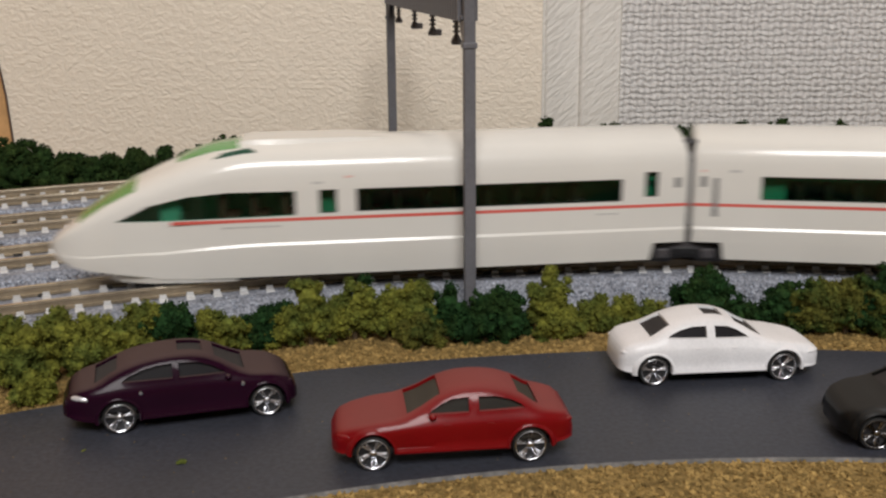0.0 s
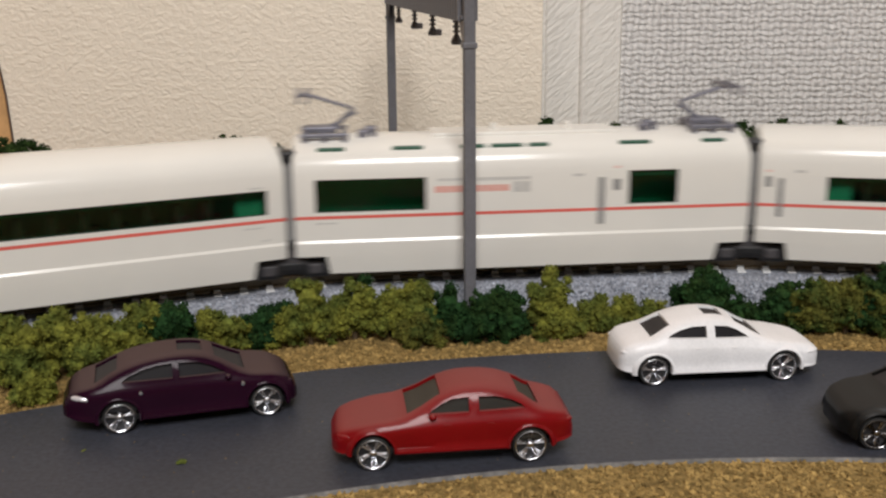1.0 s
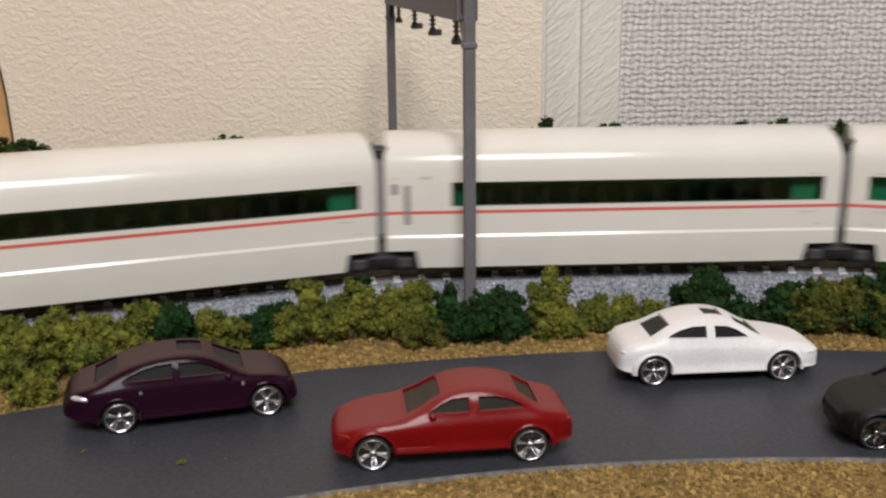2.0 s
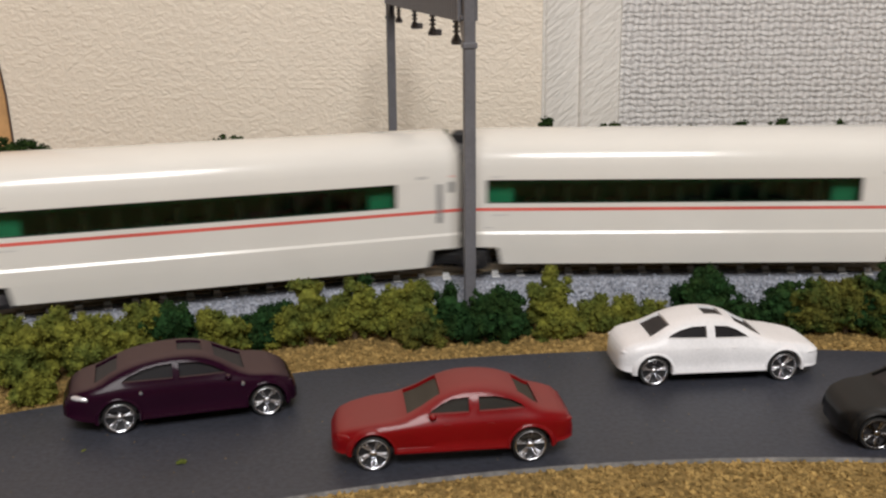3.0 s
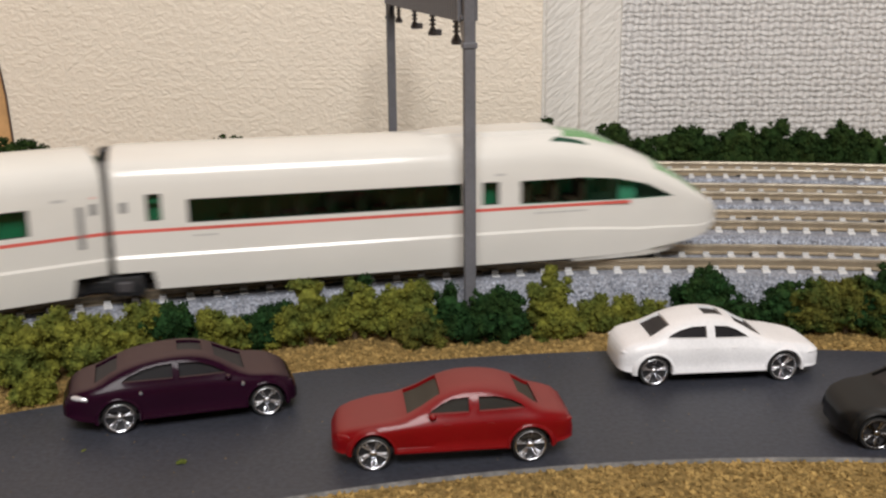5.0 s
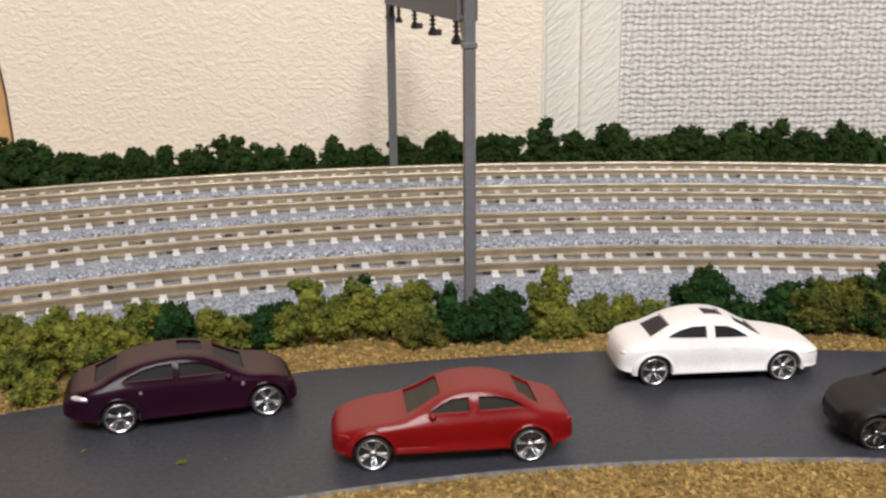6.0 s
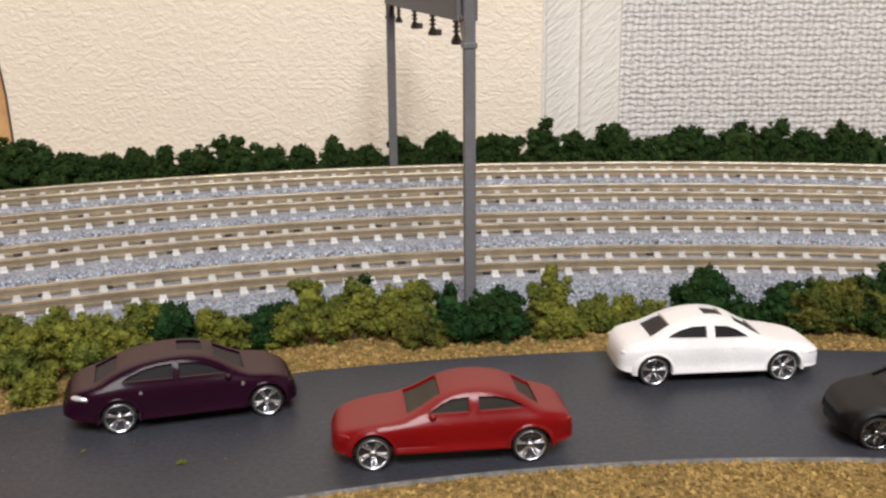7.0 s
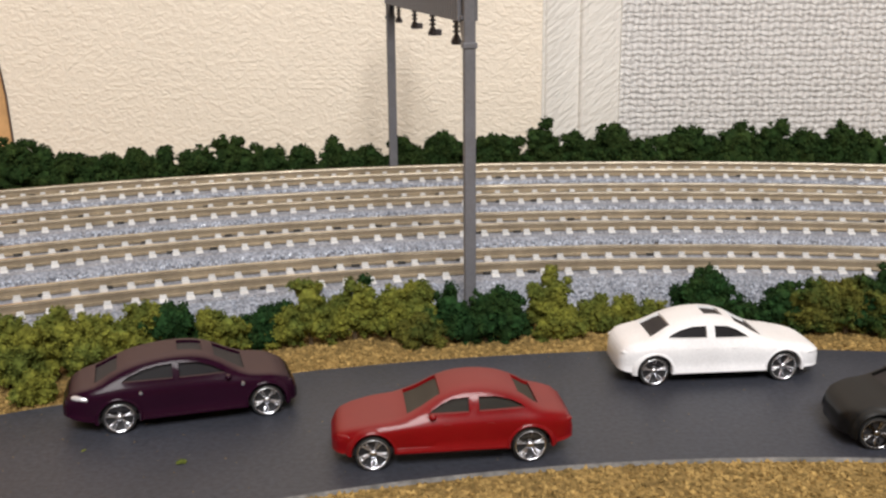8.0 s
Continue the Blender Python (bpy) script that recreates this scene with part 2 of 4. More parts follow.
structure("trim", trim, M_TRIM, "pale grained vertical trim with a raised bead", "trim", smooth=50)


def warped_board(x0, edge, y0, y1):
    """An upright board whose free edge is slightly warped: edge holds (x, z)."""
    bm = bmesh.new()
    pts = [(x0, edge[0][1])] + edge + [(x0, edge[-1][1])]
    a, b = ([bm.verts.new((x, y, z)) for x, z in pts] for y in (y0, y1))
    bm.faces.new(a)
    bm.faces.new(b[::-1])
    for k in range(len(pts)):
        bm.faces.new((a[k], b[k], b[(k + 1) % len(pts)], a[(k + 1) % len(pts)]))
    bmesh.ops.recalc_face_normals(bm, faces=bm.faces)
    return bm


EDGE = [(-143.9, -20), (-144.5, 9.4), (-144.85, 17), (-145.2, 25), (-146.0, 32), (-146.8, 38), (-147.4, 46), (-147.4, 2300)]
structure("wall_north_wood", warped_board(-1800, EDGE, WALL - 2.0, WALL - 0.3), M_TAN, "tan wooden panel beside the cream wall")
structure("wall_north_back", box(-1800, -152, WALL - 0.2, WALL + 40, -20, 2300), M_PLASTER, "plain plaster wall behind the wooden panel")
structure("wall_gap", warped_board(-1800, [(x + 0.3, z) for x, z in EDGE], WALL - 1.2, WALL - 0.29), M_DARKGAP, "dark shadow joint between wall panels")
structure("wall_west", box(-1840, -1800, -2600, WALL + 40, -20, 2300), M_PLASTER, "plain pale plaster wall")
structure("wall_east", box(1800, 1840, -2600, WALL + 40, -20, 2300), M_PLASTER, "plain pale plaster wall")
structure("wall_south", box(-1800, 1800, -2640, -2600, -20, 2300), M_PLASTER, "plain pale plaster wall")
structure("ceiling", box(-1840, 1840, -2640, WALL + 40, 2300, 2340), M_PLASTER, "plain pale plaster ceiling", "ceiling")
structure("floor", box(-1840, 1840, -2640, WALL + 40, -60, -20.2), M_FLOORWOOD, "brown wooden floor", "floor")
lampbody = thing("ceiling_lamp", "wide white lamp hanging from the ceiling", "lamp", m=look((0.11, -1.185, 1.335), (0.05, 0.2, 0)))
part("shade", box(-460, 460, -330, 330, 8, 60, 12), M_LAMPGLASS, lampbody)
UP = Vector((0.11, -1.185, 2.30))
part("cord", rod((0, 0, 56), tuple((lampbody.matrix_basis.inverted() @ UP) / MM), 4), M_BLACK, lampbody)

# ---- board, turf, road ----
structure("ground", ring_sweep([(0.01, -20), (426, -20), (426, -0.5), (0.01, -0.5)], 0, 0, 360, 180), M_TURF, "baseboard covered in tan scenic turf", "ground")
road = structure("road", ring_sweep([(-20.6, -0.45), (20.6, -0.45), (20.6, -0.03), (20.35, 0.0), (-20.6, 0.0)], 226.2, -75, 75, 150), M_ROAD, "curved dark grey model road", "road")
part("cut_edge", ring_sweep([(-21.05, -0.48), (-20.6, -0.48), (-20.6, -0.02), (-20.8, -0.1)], 226.2, -75, 75, 150), M_CARD, road, "pale worn edge of the road card")
part("far_edge", ring_sweep([(20.6, -0.48), (20.95, -0.48), (20.9, -0.12), (20.6, -0.04)], 226.2, -75, 75, 150), M_CARD, road, "pale worn edge of the road card")
structure("ballast_bed", ring_sweep([(266, -0.5), (270, 0.4), (272, 3.2), (394, 5.2), (398, 3.0), (402, -0.5)], 0, 0, 360, 240, False), M_BALLAST, "grey loose ballast between the tracks", "ground")

# ---- tracks ----
TIE_PITCH = 4.919


def tie_mesh():
    bm = bmesh.new()
    vs = []
    for y, z in ((-7.6, -2.4), (-7.35, -1.93), (-5.6, -1.8), (5.6, -1.8), (7.35, -1.93), (7.6, -2.4), (7.6, -3.2), (-7.6, -3.2)):
        w = 0.74 if z > -2.3 else 0.9
        vs.append((bm.verts.new((-w, y, z)), bm.verts.new((w, y, z))))
    for i in range(len(vs)):
        a, b = vs[i], vs[(i + 1) % len(vs)]
        bm.faces.new((a[0], a[1], b[1], b[0]))
    bm.faces.new([v[0] for v in vs])
    bm.faces.new([v[1] for v in vs][::-1])
    for s in (-4.5, 4.5):
        for o in (-1.15, 1.15):
            add_box(bm, -0.6, 0.6, s + o - 0.35, s + o + 0.35, -1.8, -1.3)
    bmesh.ops.recalc_face_normals(bm, faces=bm.faces)
    return mesh_of("tie", bm, M_TIE)


TIE = tie_mesh()
CLIP = mesh_of("rail_clip", box(-0.8, 0.8, -0.2, 0.2, -2.1, -1.5, 0.06), M_SHOE)


def rail_profile(s):
    return [(s + o, RAIL + z) for o, z in ((-0.48, -0.36), (-0.37, -0.09), (-0.2, 0.0), (0.2, 0.0), (0.37, -0.09), (0.48, -0.36), (0.48, -0.6), (0.34, -0.75), (0.34, -1.45), (0.95, -1.7), (0.95, -1.95), (-0.95, -1.95), (-0.95, -1.7), (-0.34, -1.45), (-0.34, -0.75), (-0.48, -0.6))]


def track(radius, offset):
    t = thing("railway_track", "curved model track with grey ties and nickel rails", "track", "four parallel tracks")
    bed = canted([(-12.4, 0.9), (-9.4, 5.9), (9.4, 5.9), (12.4, 0.9)])
    part("roadbed", ring_sweep(bed, radius, 0, 360, 240, False), M_BALLAST, t, "grey moulded ballast roadbed", smooth=20)
    for s in (-4.5, 4.5):
        bm = ring_sweep(canted(rail_profile(s)), radius, 0, 360, 360)
        for f in bm.faces:
            c = f.calc_center_median()
            top = f.normal.z > 0.7 and c.z > RAIL - 0.35 + s * 0.05
            f.material_index = 0 if top or f.normal.z > 0.75 or (f.normal.z > 0.25 and c.z > RAIL - 0.6 + s * 0.05) else 1
        part("rail", bm, [M_RAIL, M_RAILWEB], t)
    pitch = TIE_PITCH / radius
    n = int(2 * math.pi / pitch)
    joined_v, joined_f = [], []
    base = [v.co.copy() / MM for v in TIE.vertices]
    polys = [list(p.vertices) for p in TIE.polygons]
    for i in range(n):
        phi = math.degrees(i * 2 * math.pi / n) + offset
        phi = (phi + 180) % 360 - 180
        m = on_ring(phi, radius, RAIL, CANT)
        if -32 < phi < 27:
            ob = new("tie", TIE)
            ob.parent, ob.matrix_basis = t, m
        else:
            k = len(joined_v)
            loc = m.translation / MM
            r3 = m.to_3x3()
            joined_v += [tuple(r3 @ v + loc) for v in base]
            joined_f += [[k + j for j in p] for p in polys]
    for k in range(15):
        phi = -29 + 3.3 * k + 1.3 * math.sin(7 * k + radius)
        for o in (0.0, 2.9) if k < 8 else (0.0,):
            ob = new("rail_clip", CLIP)
            ob.parent, ob.matrix_basis = t, on_ring(phi + o * 180 / radius, radius, RAIL, CANT) @ at(0, -5.65 if k % 4 == 3 else 3.35, 0)
    far = raw("hidden_run_of_ties", joined_v, joined_f, M_TIE, t)
    far["kind"] = "stuff"
    return t


for i, offset in enumerate((0.25, 0.1, 0.3, 0.0)):
    track(R1 + 33 * i, offset)


# ---- catenary gantry ----
def gantry(phi):
    g = thing("catenary_gantry", "grey plastic catenary gantry spanning four tracks", "gantry", m=on_ring(phi, 0))
    r0, r1 = 264.5, 405.0
    for r, w in ((r0, 1.02), (r1, 1.25)):
        pole = part("pole", box(-w, w, r - w, r + w, -0.5, 60.0, 0.25), M_STEEL, g)
        part("foot", box(-2.0, 2.0, r - 2.2, r + 2.2, -0.5, 1.8, 0.3), M_STEEL, pole)
        part("collar", box(-w - 0.25, w + 0.25, r - w - 0.25, r + w + 0.25, 49.8, 50.8, 0.15), M_STEEL, pole)
        bracket = bmesh.new()
        d = 1 if r == r0 else -1
        for x in (-0.9, 0.4):
            v = [bracket.verts.new(p) for p in ((x, r + d * w, 50.0), (x, r + d * 6, 54.7), (x, r + d * w, 54.7), (x + 0.5, r + d * w, 50.0), (x + 0.5, r + d * 6, 54.7), (x + 0.5, r + d * w, 54.7))]
            for f in ((0, 1, 2), (3, 5, 4), (0, 3, 4, 1), (1, 4, 5, 2), (2, 5, 3, 0)):
                bracket.faces.new([v[i] for i in f])
        part("bracket", bracket, M_STEEL, pole)
    beam = part("beam", box(-1.2, 1.2, r0 - 1, r1 + 1, 59.6, 60.5, 0.15), M_STEEL, g)
    for x in (-1.15, 1.15):
        part("chord", box(x - 0.25, x + 0.25, r0, r1, 54.6, 55.3, 0.1), M_STEEL, beam)
    slat = mesh_of("slat", box(-0.35, 0.35, -0.6, 0.6, 54.3, 59.8, 0.1), M_STEEL)
    n = 50
    for i in range(2 * n):
        ob = new("slat", slat)
        ob.parent = beam
        ob.matrix_basis = at(1.45 if i % 2 else -1.45, r0 + 2 + (r1 - r0 - 4) * (i // 2) / (n - 1), 0)
    for i, shift in enumerate((0.0, 0.0, 0.0, 5.0)):
        r = R1 + 33 * i + shift
        hang = bmesh.new()
        add_rod(hang, (0.6, r, 54.6), (0.6, r, 50.6), 0.4)
        for z in (53.8, 52.9, 52.0):
            add_rod(hang, (0.6, r, z), (0.6, r, z - 0.35), 0.75)
        h = part("hanger", hang, M_DARKSTEEL, g, "dark wire hanger with ribbed insulator")
        bell = bmesh.new()
        add_rod(bell, (0.6, r, 51.2), (0.6, r, 50.1), 0.5, 1.05)
        add_rod(bell, (0.6, r, 50.1), (0.6, r, 49.4), 1.1, 0.95)
        if i in (1, 2):
            add_box(bell, 0.8, 2.5, r - 0.9, r + 0.9, 49.4, 50.8, 0.2)
        part("weight", bell, M_DARKSTEEL, h)
    return g


gantry(-8.2)


# ---- the train ----
PROFILE = [(9.1, 1.5), (9.42, 4.6), (9.6, 7.2), (9.6, 7.5), (9.32, 7.95), (9.32, 11.0), (9.3, 14.0), (9.18, 18.0), (9.0, 20.2), (8.75, 21.5), (8.2, 22.7), (7.2, 23.7), (5.7, 24.55), (3.8, 25.2), (1.8, 25.6), (0.0, 25.7)]


def section(w, z0, z1, inset=0.0):
    """The car's outline across, closed, scaled to a half width and a height range."""
    half = []
    for y, z in PROFILE:
        f = (z - 1.5) / 24.2
        half.append((max(y / 9.6 * w - inset, 0.0), z0 + inset + (z1 - z0 - 2 * inset) * f))
    return [(-y, z) for y, z in half] + [(y, z) for y, z in reversed(half[:-1])]


def loft(stations):
    """A closed solid through cross-sections (x, outline)."""
    bm = bmesh.new()
    rows = [[bm.verts.new((x, y, z)) for y, z in outline] for x, outline in stations]
    n = len(rows[0])
    for p, q in zip(rows, rows[1:]):
        for j in range(n):
            bm.faces.new((p[j], p[(j + 1) % n], q[(j + 1) % n], q[j]))
    bm.faces.new(rows[0])
    bm.faces.new(rows[-1][::-1])
    bmesh.ops.recalc_face_normals(bm, faces=bm.faces)
    return bm


def prism_xz(points, y0, y1):
    bm = bmesh.new()
    a = [bm.verts.new((x, y0, z)) for x, z in points]
    b = [bm.verts.new((x, y1, z)) for x, z in points]
    bm.faces.new(a)
    bm.faces.new(b[::-1])
    for i in range(len(a)):
        j = (i + 1) % len(a)
        bm.faces.new((a[i], b[i], b[j], a[j]))
    bmesh.ops.recalc_face_normals(bm, faces=bm.faces)
    return bm


def prism_xy(points, z0, z1):
    bm = bmesh.new()
    a = [bm.verts.new((x, y, z0)) for x, y in points]
    b = [bm.verts.new((x, y, z1)) for x, y in points]
    bm.faces.new(a)
    bm.faces.new(b[::-1])
    for i in range(len(a)):
        j = (i + 1) % len(a)
        bm.faces.new((a[i], b[i], b[j], a[j]))
    bmesh.ops.recalc_face_normals(bm, faces=bm.faces)
    return bm


def carve(name, bm, cutters, mat, parent, label="", smooth=24):
    """A solid with other solids cut out of it, as one plain mesh."""
    solid = new("solid", mesh_of("solid", bm, mat))
    tools = []
    for c in cutters:
        tool = new("cutter", mesh_of("cutter", c, mat))
        mod = solid.modifiers.new("cut", "BOOLEAN")
        mod.operation, mod.solver, mod.object = "DIFFERENCE", "EXACT", tool
        tools.append(tool)
    graph = bpy.context.evaluated_depsgraph_get()
    me = bpy.data.meshes.new_from_object(solid.evaluated_get(graph))
    me.name = name
    for o in (solid, *tools):
        bpy.data.objects.remove(o)
    for p in me.polygons:
        p.use_smooth = True
    me.set_sharp_from_angle(angle=radians(smooth))
    ob = new(name, me)
    if parent is not None:
        ob.parent = parent
    if label:
        ob["label"] = label
    return ob


def side_y(z):
    """Half width of the car's side at a height."""
    for (y0, z0), (y1, z1) in zip(PROFILE, PROFILE[1:]):
        if z0 <= z <= z1:
            return y0 + (y1 - y0) * (z - z0) / (z1 - z0)
    return 9.3


def side_plate(x0, x1, z0, z1, side, proud=0.02, depth=0.08):
    """A thin plate that follows the side of the car."""
    bm = bmesh.new()
    zs = [z0 + (z1 - z0) * i / 3 for i in range(4)]
    out = []
    for d in (proud, proud - depth):
        out.append([[bm.verts.new((x, side * (side_y(z) + d), z)) for z in zs] for x in (x0, x1)])
    for k in range(3):
        bm.faces.new((out[0][0][k], out[0][1][k], out[0][1][k + 1], out[0][0][k + 1]))
        bm.faces.new((out[1][0][k], out[1][1][k], out[1][1][k + 1], out[1][0][k + 1]))
    for i in (0, 1):
        for k in range(3):
            bm.faces.new((out[0][i][k], out[0][i][k + 1], out[1][i][k + 1], out[1][i][k]))
    for k in (0, 3):
        bm.faces.new((out[0][0][k], out[0][1][k], out[1][1][k], out[1][0][k]))
    bmesh.ops.recalc_face_normals(bm, faces=bm.faces)
    return bm


def window_cut(x0, x1, z0, z1, side):
    return box(x0, x1, min(side * 7.2, side * 11), max(side * 7.2, side * 11), z0, z1, 0.0)


def side_fittings(car, spec, side, stripe=None):
    """Windows, door strips, signs and stripes of one side; side is -1 for the inner face of the curve."""
    for x0, x1, z0, z1 in spec["windows"]:
        part("window", side_plate(x0 - 0.15, x1 + 0.15, z0 - 0.15, z1 + 0.15, side, -0.28, 0.12), M_GLASS, car, "green-tinted window").visible_shadow = False
        rim = bmesh.new()
        for a in ((x0, x1, z0, z0 + 0.14), (x0, x1, z1 - 0.14, z1), (x0, x0 + 0.16, z0 + 0.14, z1 - 0.14), (x1 - 0.16, x1, z0 + 0.14, z1 - 0.14)):
            y = side * (side_y((a[2] + a[3]) / 2) - 0.16)
            add_box(rim, a[0], a[1], y - 0.1, y + 0.1, a[2], a[3])
        part("window_frame", rim, M_BLACK, car)
    x0, x1 = stripe or (-42.4, 42.4)
    part("stripe", side_plate(x0, x1, 11.95, 12.55, side), M_RED, car, "thin red waist stripe")
    for x0, x1, z0, z1 in spec.get("doors", ()):
        part("door_recess", side_plate(x0, x1, z0, z1, side, 0.05), M_GREYMARK, car, "grey door handle strip")
    for x0, x1, z0, z1 in spec.get("signs", ()):
        part("destination_sign", side_plate(x0, x1, z0, z1, side), M_GREYMARK, car)
    # printed lines are rows of small blocks
    for key, mat in (("pale", M_PALEMARK), ("pink", M_PINKMARK)):
        for x0, x1, z0, z1 in spec.get(key, ()):
            n = max(1, round((x1 - x0) / (1.25 * (z1 - z0) if key == "pink" else 1.6)))
            step = (x1 - x0) / n
            for k in range(n):
                part("marking", side_plate(x0 + k * step, x0 + (k + (0.74 if n > 1 else 1.0)) * step, z0, z1, side), mat, car)


def interior(car, x0, x1, seats=(), partitions=(), rail=16.9):
    bm = bmesh.new()
    add_box(bm, x0, x1, -8.0, 8.0, 9.5, 10.2)
    add_box(bm, x0, x1, -0.25, 0.25, 10.2, 23)
    part("interior", bm, M_INSIDE, car, "dark cabin interior")
    for x in seats:
        bm = bmesh.new()
        for s in (-1, 1):
            a, b = sorted((s * 2.2, s * 7.6))
            add_box(bm, x - 0.5, x + 0.6, a, b, 10.2, 16.4, 0.25)
            add_box(bm, x + 0.6, x + 2.8, a, b, 11.4, 12.8, 0.2)
        part("seat_row", bm, M_SEAT, car)
    for x0, x1 in partitions:
        bm = bmesh.new()
        for s in (-1, 1):
            add_box(bm, x0, x1, *sorted((s * 6.4, s * 6.9)), 10.2, 18.6)
        part("partition", bm, M_PARTITION_REFRACT, car, "green cabin partition")
    # rail: height of a light green strip imitating refraction at the glass top
    bm = bmesh.new()
    for s in (-1, 1):
        add_box(bm, -36, 36, *sorted((s * 7.8, s * 8.2)), rail, rail + 0.7)
    part("curtain_rail", bm, M_PARTITION_REFRACT, car)


def bogie(car, x, turn, reach=8.7):
    """A black two-axle bogie under a joint; the joint's grey bellows stands on it."""
    b = part("bogie", box(-6.8, 6.8, 1.1 - reach, reach - 1.1, 1.9, 4.2, 0.5), M_BLACK, car, "black bogie", at=at(x, 0, 0, 0, 0, turn))
    for s in (-1, 1):
        side = prism_xz([(-8.0, 1.6), (-7.0, 0.6), (-2.6, 0.6), (-1.8, 1.4), (1.8, 1.4), (2.6, 0.6), (7.0, 0.6), (8.0, 1.6), (7.3, 4.3), (3.0, 4.05), (-3.0, 4.05), (-7.3, 4.3)], *sorted((s * (reach - 1), s * reach)))
        bmesh.ops.bevel(side, geom=side.edges[:], offset=0.18, segments=2, affect="EDGES", profile=0.5)
        part("side_frame", side, M_BLACK, b, smooth=True)
        for wx in (-4.3, 4.3):
            part("axle_box", box(wx - 1.3, wx + 1.3, *sorted((s * (reach - 0.4), s * (reach + 0.35))), 1.3, 3.3, 0.3), M_DARKSTEEL, b)
        part("spring_beam", box(-2.0, 2.0, *sorted((s * (reach - 0.4), s * (reach + 0.25))), 1.9, 3.7, 0.4), M_BLACK, b)
        for wx in (-4.2, 4.2):
            part("wheel", rod((wx, s * 4.0, 2.5), (wx, s * 5.6, 2.5), 2.5, n=20), M_DARKSTEEL, b)
    return b


def bellows(car, x, turn):
    bm = bmesh.new()
    for i in range(5):
        w = 8.3 if i % 2 else 7.8
        add_box(bm, -1.5 + i * 0.6, -0.9 + i * 0.6, -w, w, 4.0, 22.0 if i % 2 else 21.5)
    g = part("gangway_bellows", bm, M_BELLOWS, car, "grey pleated gangway bellows", at=at(x, 0, 0, 0, 0, turn))
    part("coupling_box", box(-1.45, 1.45, -8.9, -5.4, 6.1, 7.9, 0.3), M_BLACK, g)
    foot = loft([(y, [(-w, 3.2), (-w * 0.62, 4.6), (-1.1, 6.3), (1.1, 6.3), (w * 0.62, 4.6), (w, 3.2)]) for y, w in ((-8.75, 3.0), (-8.2, 3.3), (-5.4, 3.3))])
    bmesh.ops.rotate(foot, verts=foot.verts, matrix=Matrix.Rotation(radians(90), 3, "Z"))
    for v in foot.verts:
        v.co.x = -v.co.x
    bmesh.ops.recalc_face_normals(foot, faces=foot.faces)
    part("coupling_foot", foot, M_DARKSTEEL, g)
    part("top_boot", box(-1.5, 1.5, -7.4, -4.6, 21.4, 24.2, 0.6), M_BLACK, g)
    return g


def shell(car, stations, inner, cutters, label):
    return carve("body", loft(stations), [loft(inner)] + cutters, M_WHITE, car, label)


MID = [-42.5, -42.15, -41.6, 41.6, 42.15, 42.5]


def mid_stations():
    out = []
    for x, k in zip(MID, (0.97, 0.99, 1, 1, 0.99, 0.97)):
        out.append((x, section(9.6 * k, 1.5, 25.7 - (1 - k) * 22)))
    return out


def mid_car(name, near, far, label, seats, partitions, rail=16.9):
    car = thing(name, label, "train car", "ten-car train")
    cuts = []
    for spec, side in ((near, -1), (far, 1)):
        cuts += [window_cut(*w, side) for w in spec["windows"]]
    for x in (-1, 1):
        cuts.append(prism_xz([(x * 36.0, 0), (x * 44, 0), (x * 44, 4.9), (x * 36.9, 4.9)], -12, 12))
    shell(car, mid_stations(), [(x, section(8.7, 2.2, 24.9)) for x in (-41.8, 41.8)], cuts, "glossy white car body")
    for spec, side in ((near, -1), (far, 1)):
        side_fittings(car, spec, side)
    interior(car, -41.5, 41.5, seats, partitions, rail)
    part("underframe", box(-36, 36, -7.4, 7.4, 1.0, 2.1), M_BLACK, car)
    bogie(car, 45.0, -HALF)
    bellows(car, 45.0, -HALF)
    return car


HALF = math.degrees(45.0 / R1)
COACH = {"windows": [(-30.2, 39.1, 13.4, 17.85)], "doors": [(-38.9, -37.9, 10.0, 17.4)], "signs": [(-41.2, -40.1, 15.7, 17.7)],
         "pale": [(-36.0, -34.0, 18.5, 19.0), (36.0, 38.4, 18.3, 18.5), (35.0, 38.4, 11.0, 11.25), (38.0, 39.4, 8.6, 8.8)], "pink": [(-41.2, -40.2, 18.6, 18.85)]}
POWER_A = {"windows": [(-38.6, -18.5, 13.2, 19.2), (19.1, 28.5, 13.1, 19.4)], "doors": [(13.4, 14.6, 9.4, 18.3)], "signs": [(16.2, 17.6, 15.8, 17.9)],
           "pale": [(-16.3, -11.2, 18.4, 18.9), (-9.6, 0.9, 18.3, 18.9), (-2.4, 0.9, 16.0, 18.0), (8.6, 10.6, 18.6, 19.1), (-38.5, -34.5, 11.0, 11.3)], "pink": [(-16.8, -3.0, 16.3, 17.5), (16.4, 17.5, 20.0, 20.3)]}
POWER_B = {"windows": [(-4.4, 13.6, 13.1, 19.15), (19.1, 38.8, 13.0, 19.25)], "doors": [(-13.9, -12.7, 9.4, 18.0)], "signs": [(-16.8, -15.4, 15.8, 17.9)],
           "pale": [(-40.2, -36.4, 18.3, 18.9), (-34.0, -24.0, 18.3, 18.9), (-27.2, -24.0, 16.0, 18.0), (-10.0, -8.2, 18.6, 19.1), (33.0, 38.0, 11.0, 11.3)], "pink": [(-40.6, -27.8, 16.3, 17.5), (-16.6, -15.5, 20.0, 20.3)]}


def flipped(spec):
    return {k: [(-b, -a, c, d) for a, b, c, d in v] for k, v in spec.items()}


